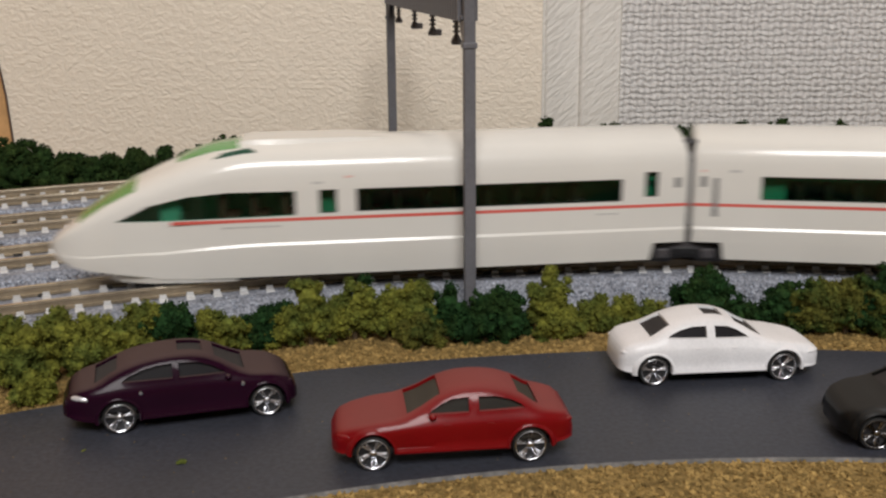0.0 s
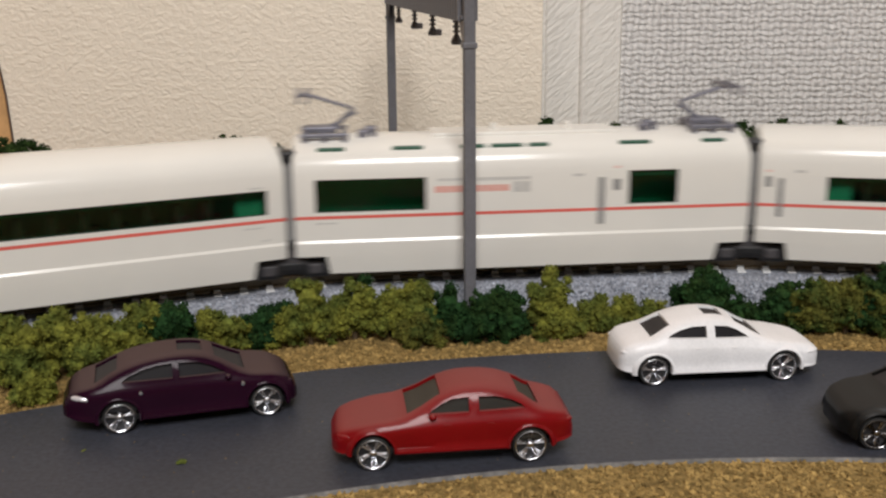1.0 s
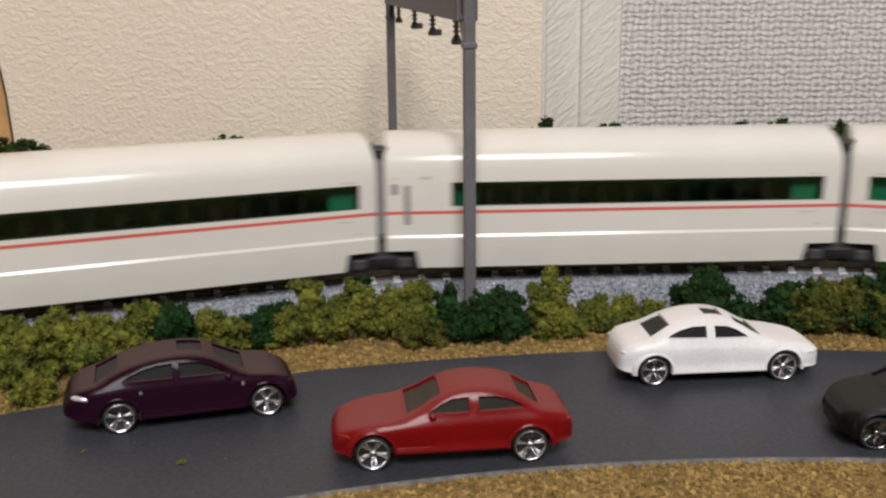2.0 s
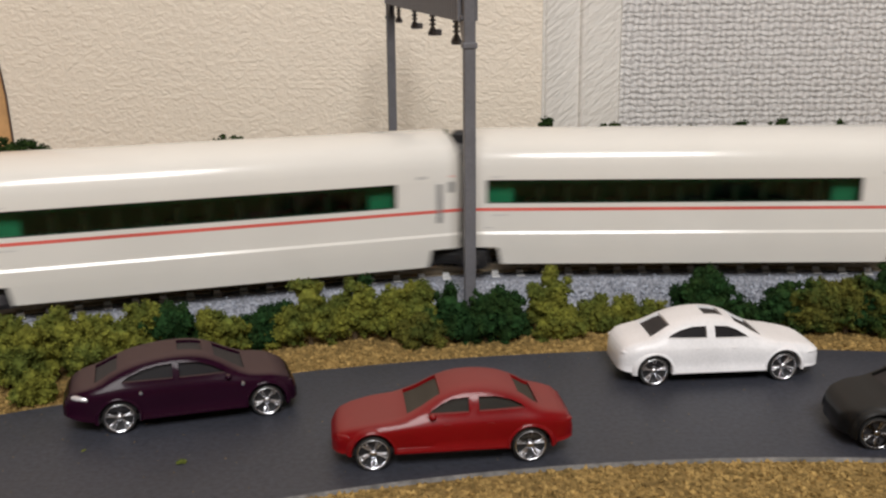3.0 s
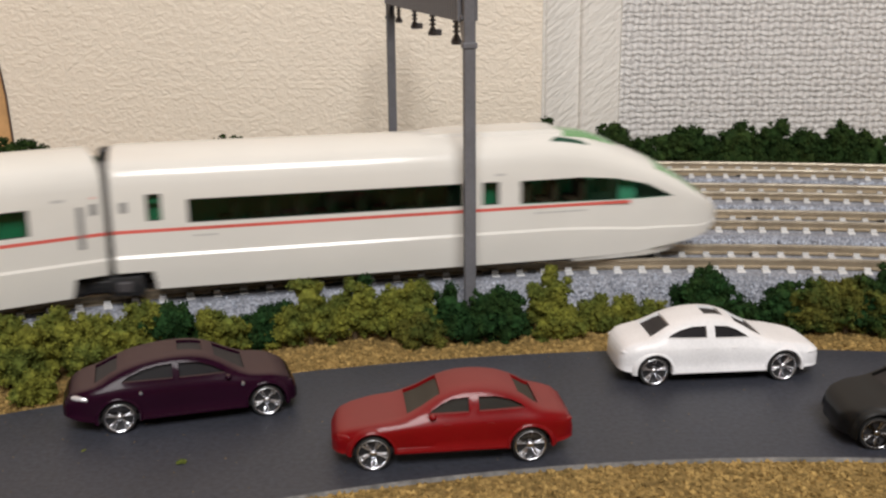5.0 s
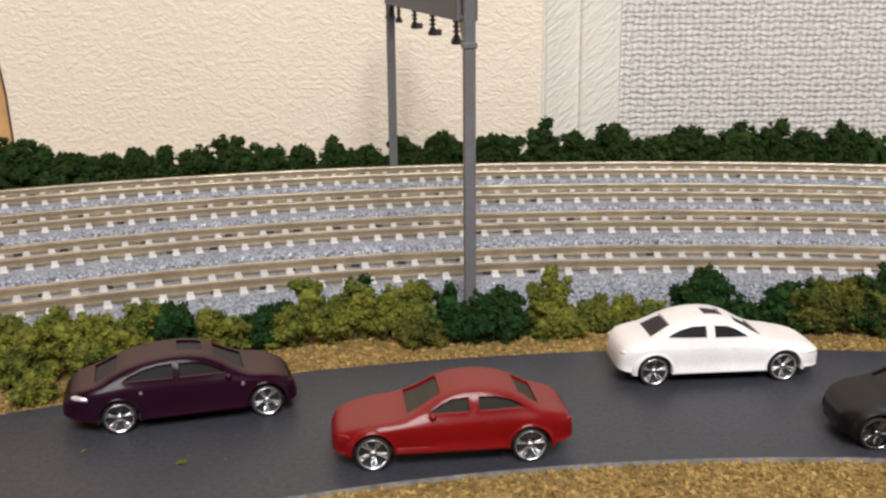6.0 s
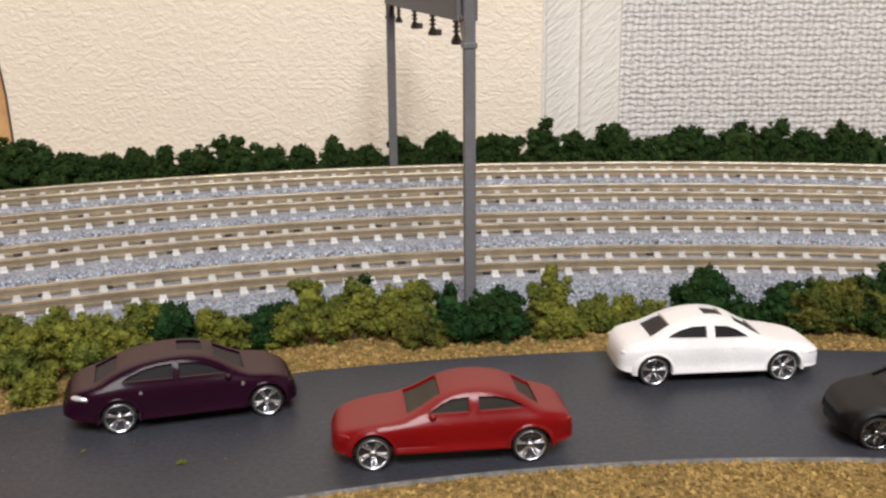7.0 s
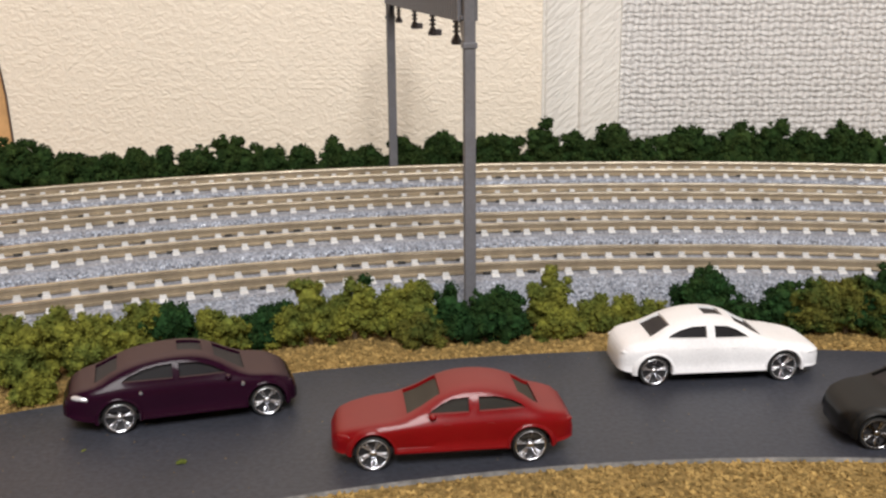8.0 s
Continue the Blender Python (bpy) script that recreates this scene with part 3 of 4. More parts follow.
def pantograph(car, x, d):
    """A single-arm pantograph; its knee points to d along the car."""
    base = bmesh.new()
    add_box(base, x - 4.4, x + 4.4, -4.4, -3.4, 25.9, 26.6, 0.2)
    add_box(base, x - 4.4, x + 4.4, 3.4, 4.4, 25.9, 26.6, 0.2)
    for o in (-3.6, 0.0, 3.6):
        add_box(base, x + o - 0.6, x + o + 0.6, -3.6, 3.6, 25.9, 26.5, 0.1)
        for y in (-3.9, 3.9):
            add_rod(base, (x + o, y, 24.6), (x + o, y, 26.0), 0.55)
    p = part("pantograph", base, M_PANTO, car, "raised blue-grey single-arm pantograph")
    knee = (x + d * 5.6, 0, 30.4)
    arm = bmesh.new()
    add_rod(arm, (x + d * 1.6, 0, 26.8), knee, 0.5, 0.4)
    add_rod(arm, (x + d * 0.2, 0, 26.9), (knee[0] + d * 0.5, 0, knee[2] - 0.7), 0.2)
    add_box(arm, x - 3.8, x + 2.4, -1.6, 1.6, 26.2, 27.4, 0.3)
    part("lower_arm", arm, M_PANTO, p)
    head = (x - d * 3.6, 0, 33.4)
    up = bmesh.new()
    add_rod(up, knee, (head[0], -0.9, head[2]), 0.3, 0.22)
    add_rod(up, knee, (head[0], 0.9, head[2]), 0.3, 0.22)
    part("upper_arm", up, M_PANTO, p)
    bow = bmesh.new()
    for o in (-0.9, 0.9):
        add_box(bow, head[0] + o - 0.4, head[0] + o + 0.4, -4.2, 4.2, 33.2, 33.8, 0.15)
        for s in (-1, 1):
            add_rod(bow, (head[0] + o, s * 4.1, 33.5), (head[0] + o, s * 6.0, 32.6), 0.28)
    add_box(bow, head[0] - 1.4, head[0] + 1.4, -0.5, 0.5, 32.8, 33.3)
    part("collector_head", bow, M_PANTO, p)


def power_roof(car):
    for x0, x1 in ((-38.0, -33.0), (-24.4, -18.8), (-11.8, -7.4), (-6.4, -0.4), (0.6, 4.4), (17.6, 23.6), (33.4, 37.8)):
        for s in (-1, 1):
            bm = bmesh.new()
            a, b = sorted((s * 5.9, s * 6.9))
            add_box(bm, x0, x1, a, b, 23.2, 24.5, 0.2)
            part("roof_vent", bm, M_VENT, car, "dark green roof vent slot")
    for x in (-28.5, 24.6):
        bm = bmesh.new()
        add_box(bm, x - 2.0, x - 0.2, -2.6, -0.8, 24.8, 26.8, 0.3)
        add_rod(bm, (x + 0.9, -1.8, 25.0), (x + 0.9, -1.8, 27.0), 0.6)
        add_box(bm, x - 0.6, x + 1.6, 0.6, 2.6, 24.8, 26.8, 0.3)
        part("roof_equipment", bm, M_PANTO, car)
    for x in (-5.0, 9.0):
        part("aerial", box(x - 0.6, x + 0.6, -1.0, 1.0, 25.2, 27.2, 0.25), M_WHITE, car)
    part("roof_hatch", box(-17, 18, -3.2, 3.2, 24.6, 26.0, 0.3), M_WHITE, car)
    pantograph(car, -36.6, 1)
    pantograph(car, 36.4, -1)


def mix(table, d):
    for (d0, *a), (d1, *b) in zip(table, table[1:]):
        if d0 <= d <= d1:
            f = (d - d0) / (d1 - d0)
            return [p + (q - p) * f for p, q in zip(a, b)]
    return list(table[-1][1:])


NOSE = -80.0
# distance from the tip: half width, lower edge, top
NOSE_SHAPE = [(0, 0.5, 5.7, 7.0), (0.8, 1.7, 4.9, 8.2), (2.0, 3.1, 4.2, 9.3), (4.0, 4.7, 3.5, 10.9), (7.0, 6.3, 3.0, 13.1), (11.0, 7.6, 2.7, 15.8), (16.0, 8.6, 2.3, 18.7), (21.0, 9.1, 1.7, 21.0), (26.0, 9.4, 1.6, 23.0), (31.0, 9.55, 1.5, 24.6), (36.0, 9.6, 1.5, 25.5), (40, 9.6, 1.5, 25.7)]


def end_car():
    car = thing("driving_car", "white streamlined end car with green windshields", "train car", "ten-car train")
    xs = [0, 0.8, 2, 4, 5.5, 7, 9, 11, 13.5, 16, 18.5, 21, 23.5, 26, 28.5, 31, 33.5, 36, 40]
    st = [(NOSE + d, section(*mix(NOSE_SHAPE, d))) for d in xs]
    st += [(37.4, section(9.6, 1.5, 25.7)), (38.0, section(9.5, 1.5, 25.5)), (38.3, section(9.3, 1.5, 25.0))]
    inner = [(NOSE + d, section(*mix(NOSE_SHAPE, d), 0.8)) for d in (9, 13.5, 16, 21, 26, 31, 36, 40)] + [(37.5, section(9.6, 1.5, 25.7, 0.8))]
    cockpit = [(-66.9, 12.35), (-35.0, 12.9), (-34.9, 17.4), (-47.0, 17.5), (-54.0, 16.9), (-60.9, 15.3)]
    boxes = [(-30.7, -27.5, 13.2, 17.5), (-24.0, 25.5, 13.3, 17.5), (29.9, 32.4, 14.0, 18.7)]
    cuts = []
    for s in (-1, 1):
        cuts += [window_cut(*w, s) for w in boxes]
        cuts.append(prism_xz(cockpit, *sorted((s * 6.0, s * 11.0))))
    cuts.append(prism_xz([(31.2, 0), (45, 0), (45, 4.9), (32.1, 4.9)], -12, 12))
    carve("body", loft(st), [loft(inner)] + cuts, M_WHITE, car, "glossy white streamlined body")
    spec = {"windows": boxes, "signs": [(35.6, 36.8, 15.6, 17.5)], "pale": [(-48.0, -37.5, 10.9, 11.25), (20.8, 25.1, 10.8, 11.1), (-31.8, -30.0, 18.6, 19.0)], "pink": [(-26.0, -24.6, 19.6, 19.9)]}
    for s in (-1, 1):
        side_fittings(car, spec, s, (-57.0, 38.2))
        pane = bmesh.new()
        pts = [(-66.5, 12.4), (-58, 12.5), (-50, 12.7), (-42, 12.8), (-35.0, 12.9)]
        tops = [(-66.5, 12.5), (-58, 16.1), (-50, 17.3), (-42, 17.5), (-35.0, 17.4)]
        lo, hi = [], []
        for (x, z), (_, z1) in zip(pts, tops):
            w = mix(NOSE_SHAPE, x - NOSE)[0] / 9.6
            lo.append(pane.verts.new((x, s * (9.32 * w - 0.35), z)))
            hi.append(pane.verts.new((x, s * (9.1 * w - 0.4), z1)))
        for i in range(4):
            pane.faces.new((lo[i], lo[i + 1], hi[i + 1], hi[i]))
        bmesh.ops.solidify(pane, geom=pane.faces[:], thickness=0.1)
        part("cockpit_window", pane, M_GLASS, car, "long tapering green-tinted window").visible_shadow = False
    interior(car, -52, 37, [-48 + 5.6 * i for i in range(3)] + [-22 + 5.6 * i for i in range(8)], ((-59.0, -55.5), (-30.6, -27.6), (30.0, 32.3)))
    part("underframe", box(-62, 32, -7.4, 7.4, 0.9, 2.0), M_BLACK, car)
    plough = loft([(x, [(-w, 1.9), (-w * 0.96, 0.75), (w * 0.96, 0.75), (w, 1.9)]) for x, w in ((-69.0, 4.6), (-66.5, 6.6), (-62.0, 8.2), (-55.0, 8.9), (-46.0, 9.0))])
    part("plough_skirt", plough, M_WHITE, car, "white skirt under the nose", smooth=True)
    # green windshields lie on the slope of the nose
    for d0, d1, w, name in ((6.0, 16.8, 6.6, "lower_windshield"), (24.2, 35.4, 4.7, "upper_windshield")):
        bm = bmesh.new()
        top, low = [], []
        for i in range(7):
            d = d0 + (d1 - d0) * i / 6
            hw, zb, zt = mix(NOSE_SHAPE, d)
            row, under = [], []
            for j in range(9):
                y = w * (j / 4 - 1) * (0.68 + 0.32 * i / 6)
                f = y / hw * 9.6
                zz = zt
                for (ya, za), (yb, zb2) in zip(PROFILE[::-1], PROFILE[::-1][1:]):
                    if ya <= abs(f) <= yb:
                        g = (abs(f) - ya) / max(yb - ya, 1e-6)
                        zz = zb + (zt - zb) * ((za + (zb2 - za) * g) - 1.5) / 24.2
                        break
                lift = 0.12 if name == "lower_windshield" else 0.12 + 0.35 * math.sin(math.pi * min(1, i / 5)) * (1 - (abs(y) / w) ** 2)
                row.append(bm.verts.new((NOSE + d, y, zz + lift)))
                under.append(bm.verts.new((NOSE + d, y, zz - 0.4)))
            top.append(row)
            low.append(under)
        for i in range(6):
            for j in range(8):
                bm.faces.new((top[i][j], top[i + 1][j], top[i + 1][j + 1], top[i][j + 1]))
            for rowa in ((0, 8)):
                bm.faces.new((top[i][rowa], top[i + 1][rowa], low[i + 1][rowa], low[i][rowa]))
        for i in (0, 6):
            for j in range(8):
                bm.faces.new((top[i][j], top[i][j + 1], low[i][j + 1], low[i][j]))
        bmesh.ops.recalc_face_normals(bm, faces=bm.faces)
        part(name, bm, M_FRONTGLASS, car, "translucent green windshield", smooth=True)
    cab = loft([(NOSE + d, [(-w, z0), (-w * 0.75, z1), (w * 0.75, z1), (w, z0)]) for d, w, z0, z1 in ((35.2, 4.6, 23.4, 25.3), (36.5, 4.8, 23.6, 25.75), (41.0, 5.2, 23.9, 25.85), (56.0, 4.8, 24.4, 25.82), (62.0, 4.0, 24.6, 25.5))])
    part("cab_roof", cab, M_WHITE, car, smooth=True)
    for s in (-1, 1):
        bm = prism_xz([(-50.5, 22.4), (-41.5, 24.2), (-43.0, 24.75), (-47.5, 23.9)], *sorted((s * 5.3, s * 6.5)))
        part("cab_side_window", bm, M_VENT, car)
    bogie(car, -40.0, math.degrees(math.asin(40.0 / R1)), 6.9)
    return car


TRAIN = []
PIVOT_END = 40.0
HALF_END = math.degrees(math.asin(PIVOT_END / R1))


def build_train():
    coach = mid_car("coach", COACH, COACH, "white coach with long green window and red stripe", [-23 + 5.2 * i for i in range(11)], ((-30.0, -25.5), (34.0, 38.8)))
    power = mid_car("pantograph_car", POWER_A, flipped(POWER_B), "white car with two raised pantographs and red stripe", (), (), 18.3)
    power_roof(power)
    head = end_car()
    tail = copy_thing(head, Matrix())
    bogie(tail, 40.0, -HALF_END)
    bellows(tail, 40.0, -HALF_END)
    bogie(head, 40.0, -HALF_END)
    bellows(head, 40.0, -HALF_END)
    cars = [head, coach, power]
    for i in range(4, 10):
        cars.append(copy_thing(power if i == 8 else coach, Matrix()))
    cars.append(tail)
    for o in list(cars[5].children):
        if o.name.startswith(("bogie", "gangway")):
            for c in (*o.children_recursive, o):
                bpy.data.objects.remove(c)
    TRAIN.extend(cars)


build_train()


def run(t):
    """How far the train has run, mm."""
    return float(np.interp(t, (0, 1.0, 1.5, 3.5, 4.5, 4.7, 8.0), (0, 167.6, 248.4, 576.1, 746.2, 780.0, 1327.0)))


def car_pose(i, t):
    """The pose of car i (1 to 10) at a time: its pivots ride on the inner track."""
    joint = math.degrees(4.1 / R1) - math.degrees(run(t) / R1)
    step = 2 * HALF
    if i == 1:
        phi, r = joint - HALF_END, R1 * math.cos(radians(HALF_END))
    elif i == 10:
        phi, r = joint + 8 * step + HALF_END, R1 * math.cos(radians(HALF_END))
    else:
        phi, r = joint + (i - 1.5) * step, R1 * math.cos(radians(HALF))
    m = on_ring(phi, r, RAIL, CANT)
    return m




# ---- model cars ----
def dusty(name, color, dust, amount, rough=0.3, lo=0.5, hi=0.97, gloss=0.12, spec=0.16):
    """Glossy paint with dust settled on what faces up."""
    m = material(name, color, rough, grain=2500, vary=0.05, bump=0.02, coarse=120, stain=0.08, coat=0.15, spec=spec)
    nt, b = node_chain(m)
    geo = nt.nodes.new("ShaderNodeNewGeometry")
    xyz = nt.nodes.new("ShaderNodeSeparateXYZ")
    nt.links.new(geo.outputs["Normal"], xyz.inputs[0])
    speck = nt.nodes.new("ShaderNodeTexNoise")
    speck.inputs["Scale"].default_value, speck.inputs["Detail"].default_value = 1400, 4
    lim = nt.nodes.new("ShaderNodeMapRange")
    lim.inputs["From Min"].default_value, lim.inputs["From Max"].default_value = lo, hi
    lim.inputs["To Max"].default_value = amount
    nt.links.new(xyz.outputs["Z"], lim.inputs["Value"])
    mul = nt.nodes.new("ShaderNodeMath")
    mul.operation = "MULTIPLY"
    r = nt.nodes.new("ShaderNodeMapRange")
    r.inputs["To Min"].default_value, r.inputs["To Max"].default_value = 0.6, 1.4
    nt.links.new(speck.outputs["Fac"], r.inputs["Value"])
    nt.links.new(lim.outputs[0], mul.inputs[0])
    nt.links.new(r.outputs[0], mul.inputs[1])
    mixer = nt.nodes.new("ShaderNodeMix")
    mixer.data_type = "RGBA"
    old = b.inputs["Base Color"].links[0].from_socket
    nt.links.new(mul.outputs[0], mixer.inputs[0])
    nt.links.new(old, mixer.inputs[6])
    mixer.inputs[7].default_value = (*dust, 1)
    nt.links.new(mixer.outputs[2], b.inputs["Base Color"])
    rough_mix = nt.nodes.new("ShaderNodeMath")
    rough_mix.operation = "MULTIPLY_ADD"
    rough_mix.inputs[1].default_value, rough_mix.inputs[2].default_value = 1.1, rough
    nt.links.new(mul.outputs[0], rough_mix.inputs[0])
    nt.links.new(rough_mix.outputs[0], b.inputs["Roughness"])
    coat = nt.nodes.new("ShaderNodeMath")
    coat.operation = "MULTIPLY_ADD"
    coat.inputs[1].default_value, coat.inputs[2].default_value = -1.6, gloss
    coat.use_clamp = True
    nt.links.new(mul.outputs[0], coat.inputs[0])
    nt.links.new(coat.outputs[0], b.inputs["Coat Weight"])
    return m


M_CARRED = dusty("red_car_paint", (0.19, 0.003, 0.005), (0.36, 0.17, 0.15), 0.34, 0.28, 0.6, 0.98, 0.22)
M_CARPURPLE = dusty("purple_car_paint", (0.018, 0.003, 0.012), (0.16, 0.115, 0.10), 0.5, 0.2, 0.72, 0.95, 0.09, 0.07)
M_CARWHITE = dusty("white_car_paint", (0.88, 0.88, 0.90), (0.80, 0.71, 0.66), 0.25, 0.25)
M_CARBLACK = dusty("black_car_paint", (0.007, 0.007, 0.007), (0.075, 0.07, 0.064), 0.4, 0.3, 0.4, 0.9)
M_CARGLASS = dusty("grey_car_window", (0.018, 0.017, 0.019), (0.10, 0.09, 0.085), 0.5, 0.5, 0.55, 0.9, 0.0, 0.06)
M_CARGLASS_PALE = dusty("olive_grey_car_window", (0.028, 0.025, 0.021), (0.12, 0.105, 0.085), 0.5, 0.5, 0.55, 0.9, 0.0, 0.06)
M_TYRE = material("black_tyre", (0.015, 0.015, 0.015), 0.6)
M_CHROME = material("chrome_rim", (0.60, 0.61, 0.64), 0.25, 1.0, vary=0.1, bump=0.25, grain=1500)
M_DARKCHROME = material("smoked_chrome_rim", (0.25, 0.25, 0.26), 0.14, 1.0, vary=0.1, bump=0.25, grain=1500)
# White base colour stands in for the ceiling lamp's glint on the tail light.
M_TAILGLINT = material("tail_light_painted_glint", (0.88, 0.88, 0.92), 0.3, 0.5, coat=0.8)

# along the car: half width, belt height, top height, half width at the top
SEDAN = [(-15.6, 3.4, 3.6, 4.0, 2.6), (-15.3, 4.6, 4.7, 5.2, 3.6), (-14.3, 5.4, 5.6, 6.15, 4.3), (-12.0, 5.8, 6.0, 6.65, 4.7), (-9.8, 6.0, 6.2, 7.2, 4.6), (-7.4, 6.0, 6.3, 8.35, 4.4), (-4.6, 6.0, 6.35, 9.35, 4.2), (-1.5, 6.0, 6.35, 9.8, 4.1), (1.5, 6.0, 6.3, 9.65, 4.1), (4.0, 6.0, 6.2, 8.85, 4.2), (6.2, 6.0, 6.05, 7.6, 4.5), (8.4, 5.95, 5.8, 6.45, 4.7), (11.0, 5.8, 5.4, 6.0, 4.7), (13.0, 5.45, 4.9, 5.5, 4.4), (14.3, 4.9, 4.45, 5.0, 3.9), (15.1, 4.0, 3.95, 4.4, 3.1), (15.5, 2.7, 3.4, 3.7, 2.1)]
FASTBACK = [(-17.8, 3.2, 4.0, 4.4, 2.4), (-17.3, 4.4, 5.0, 5.5, 3.4), (-16.0, 5.3, 5.9, 6.5, 4.2), (-14.2, 5.75, 6.4, 7.05, 4.6), (-12.8, 5.95, 6.55, 7.5, 4.6), (-11.0, 6.05, 6.7, 8.5, 4.4), (-8.5, 6.05, 6.75, 9.5, 4.25), (-5.5, 6.0, 6.75, 10.15, 4.15), (-2.0, 6.0, 6.75, 10.4, 4.1), (1.0, 6.0, 6.7, 10.15, 4.1), (3.2, 6.0, 6.6, 9.35, 4.2), (5.4, 6.0, 6.5, 8.1, 4.5), (7.6, 6.0, 6.3, 7.0, 4.7), (11.0, 5.9, 5.9, 6.5, 4.7), (13.0, 5.4, 5.1, 5.7, 4.3), (14.3, 4.7, 4.1, 4.7, 3.6), (14.9, 3.4, 3.1, 3.5, 2.5)]


def spline(table, x):
    xs = [r[0] for r in table]
    i = max(0, min(len(xs) - 2, int(np.searchsorted(xs, x)) - 1))
    f = (x - xs[i]) / (xs[i + 1] - xs[i])
    p0, p1, p2, p3 = (np.array(table[max(0, min(len(xs) - 1, k))][1:]) for k in (i - 1, i, i + 1, i + 2))
    return 0.5 * (2 * p1 + (p2 - p0) * f + (2 * p0 - 5 * p1 + 4 * p2 - p3) * f * f + (3 * p1 - p0 - 3 * p2 + p3) * f ** 3)


def car_section(w, zb, zt, wt, inset=0.0, floor=1.25):
    h = zt - zb
    rise = [(w * k, floor + (zb - floor) * f) for k, f in ((0.90, 0.0), (0.985, 0.06), (0.985, 0.13), (0.965, 0.18), (0.985, 0.38), (0.99, 0.62), (0.995, 0.8), (0.975, 0.89), (0.925, 1.0))]
    half = rise + [(w * 0.925 + (wt + 0.28 - w * 0.925) * 0.5, zb + h * 0.42), (wt + 0.12, zb + h * 0.78), (wt * 0.9, zb + h * 0.91), (wt * 0.62, zb + h * 0.975), (wt * 0.3, zb + h * 0.995)]
    half = [(max(y - inset, 0.2), z - (inset if z > zb else 0)) for y, z in half]
    return [(-y, z) for y, z in half] + [(0, zt - inset)] + [(y, z) for y, z in reversed(half)]


def wheel_parts(car, x, y, side, turn, metal):
    w = part("wheel", rod((0, -0.9 * side, 0), (0, 0.05 * side, 0), 1.8, n=24), M_BLACK, car, at=at(x, y, 2.35))

    def turned(rings, n=28):
        bm = bmesh.new()
        rows = [[bm.verts.new((r * math.cos(k * 2 * math.pi / n), o * side, r * math.sin(k * 2 * math.pi / n))) for k in range(n)] for r, o in rings]
        for a, b in zip(rows, rows[1:]):
            for k in range(n):
                bm.faces.new((a[k], a[(k + 1) % n], b[(k + 1) % n], b[k]))
        return bm
    tyre = turned(((1.8, -0.9), (2.2, -0.95), (2.35, -0.6), (2.35, 0.45), (2.27, 0.62), (2.05, 0.68), (1.85, 0.4)))
    bmesh.ops.recalc_face_normals(tyre, faces=tyre.faces)
    part("tyre", tyre, M_TYRE, w, smooth=True)
    rim = turned(((2.06, 0.45), (2.06, 0.74), (1.98, 0.78), (1.88, 0.72), (1.66, 0.25), (1.62, 0.0)))
    bmesh.ops.create_uvsphere(rim, u_segments=12, v_segments=8, radius=1.0, matrix=Matrix.LocRotScale((0, 0.42 * side, 0), None, (0.56, 0.34, 0.56)))
    for k in range(5):
        # each spoke is a ridge that forks towards the rim
        for fork in (-0.16, 0.16):
            a = 2 * math.pi * k / 5 + turn
            p = []
            for r, b, half, deep in ((0.35, a, 0.2, 0.42), (1.8, a + fork, 0.2, 0.62)):
                c, e = math.cos(b), math.sin(b)
                for o, d in ((-half, deep - 0.22), (0, deep), (half, deep - 0.22)):
                    p.append(rim.verts.new((r * c - o * e, d * side, r * e + o * c)))
            for f in ((0, 1, 4, 3), (1, 2, 5, 4)):
                rim.faces.new([p[q] for q in f])
    bmesh.ops.recalc_face_normals(rim, faces=rim.faces)
    part("rim", rim, metal, w, "chrome spoked rim" if metal == M_CHROME else "dark smoked chrome rim", smooth=30)


def arch_lip(x, y, side, floor):
    """The rolled lip round a wheel opening."""
    bm = bmesh.new()
    rows = []
    for k in range(19):
        low = math.asin(min(0.9, max(-0.3, (floor - 2.4) / 2.75)))
        a = low + (math.pi - 2 * low) * k / 18
        rows.append([bm.verts.new((x + r * math.cos(a), side * (y + o), 2.4 + r * math.sin(a))) for r, o in ((2.74, -0.9), (2.74, 0.1), (2.86, 0.22), (3.1, 0.12), (3.5, -0.5))])
    for a, b in zip(rows, rows[1:]):
        for k in range(4):
            bm.faces.new((a[k], a[k + 1], b[k + 1], b[k]))
    bmesh.ops.recalc_face_normals(bm, faces=bm.faces)
    return bm


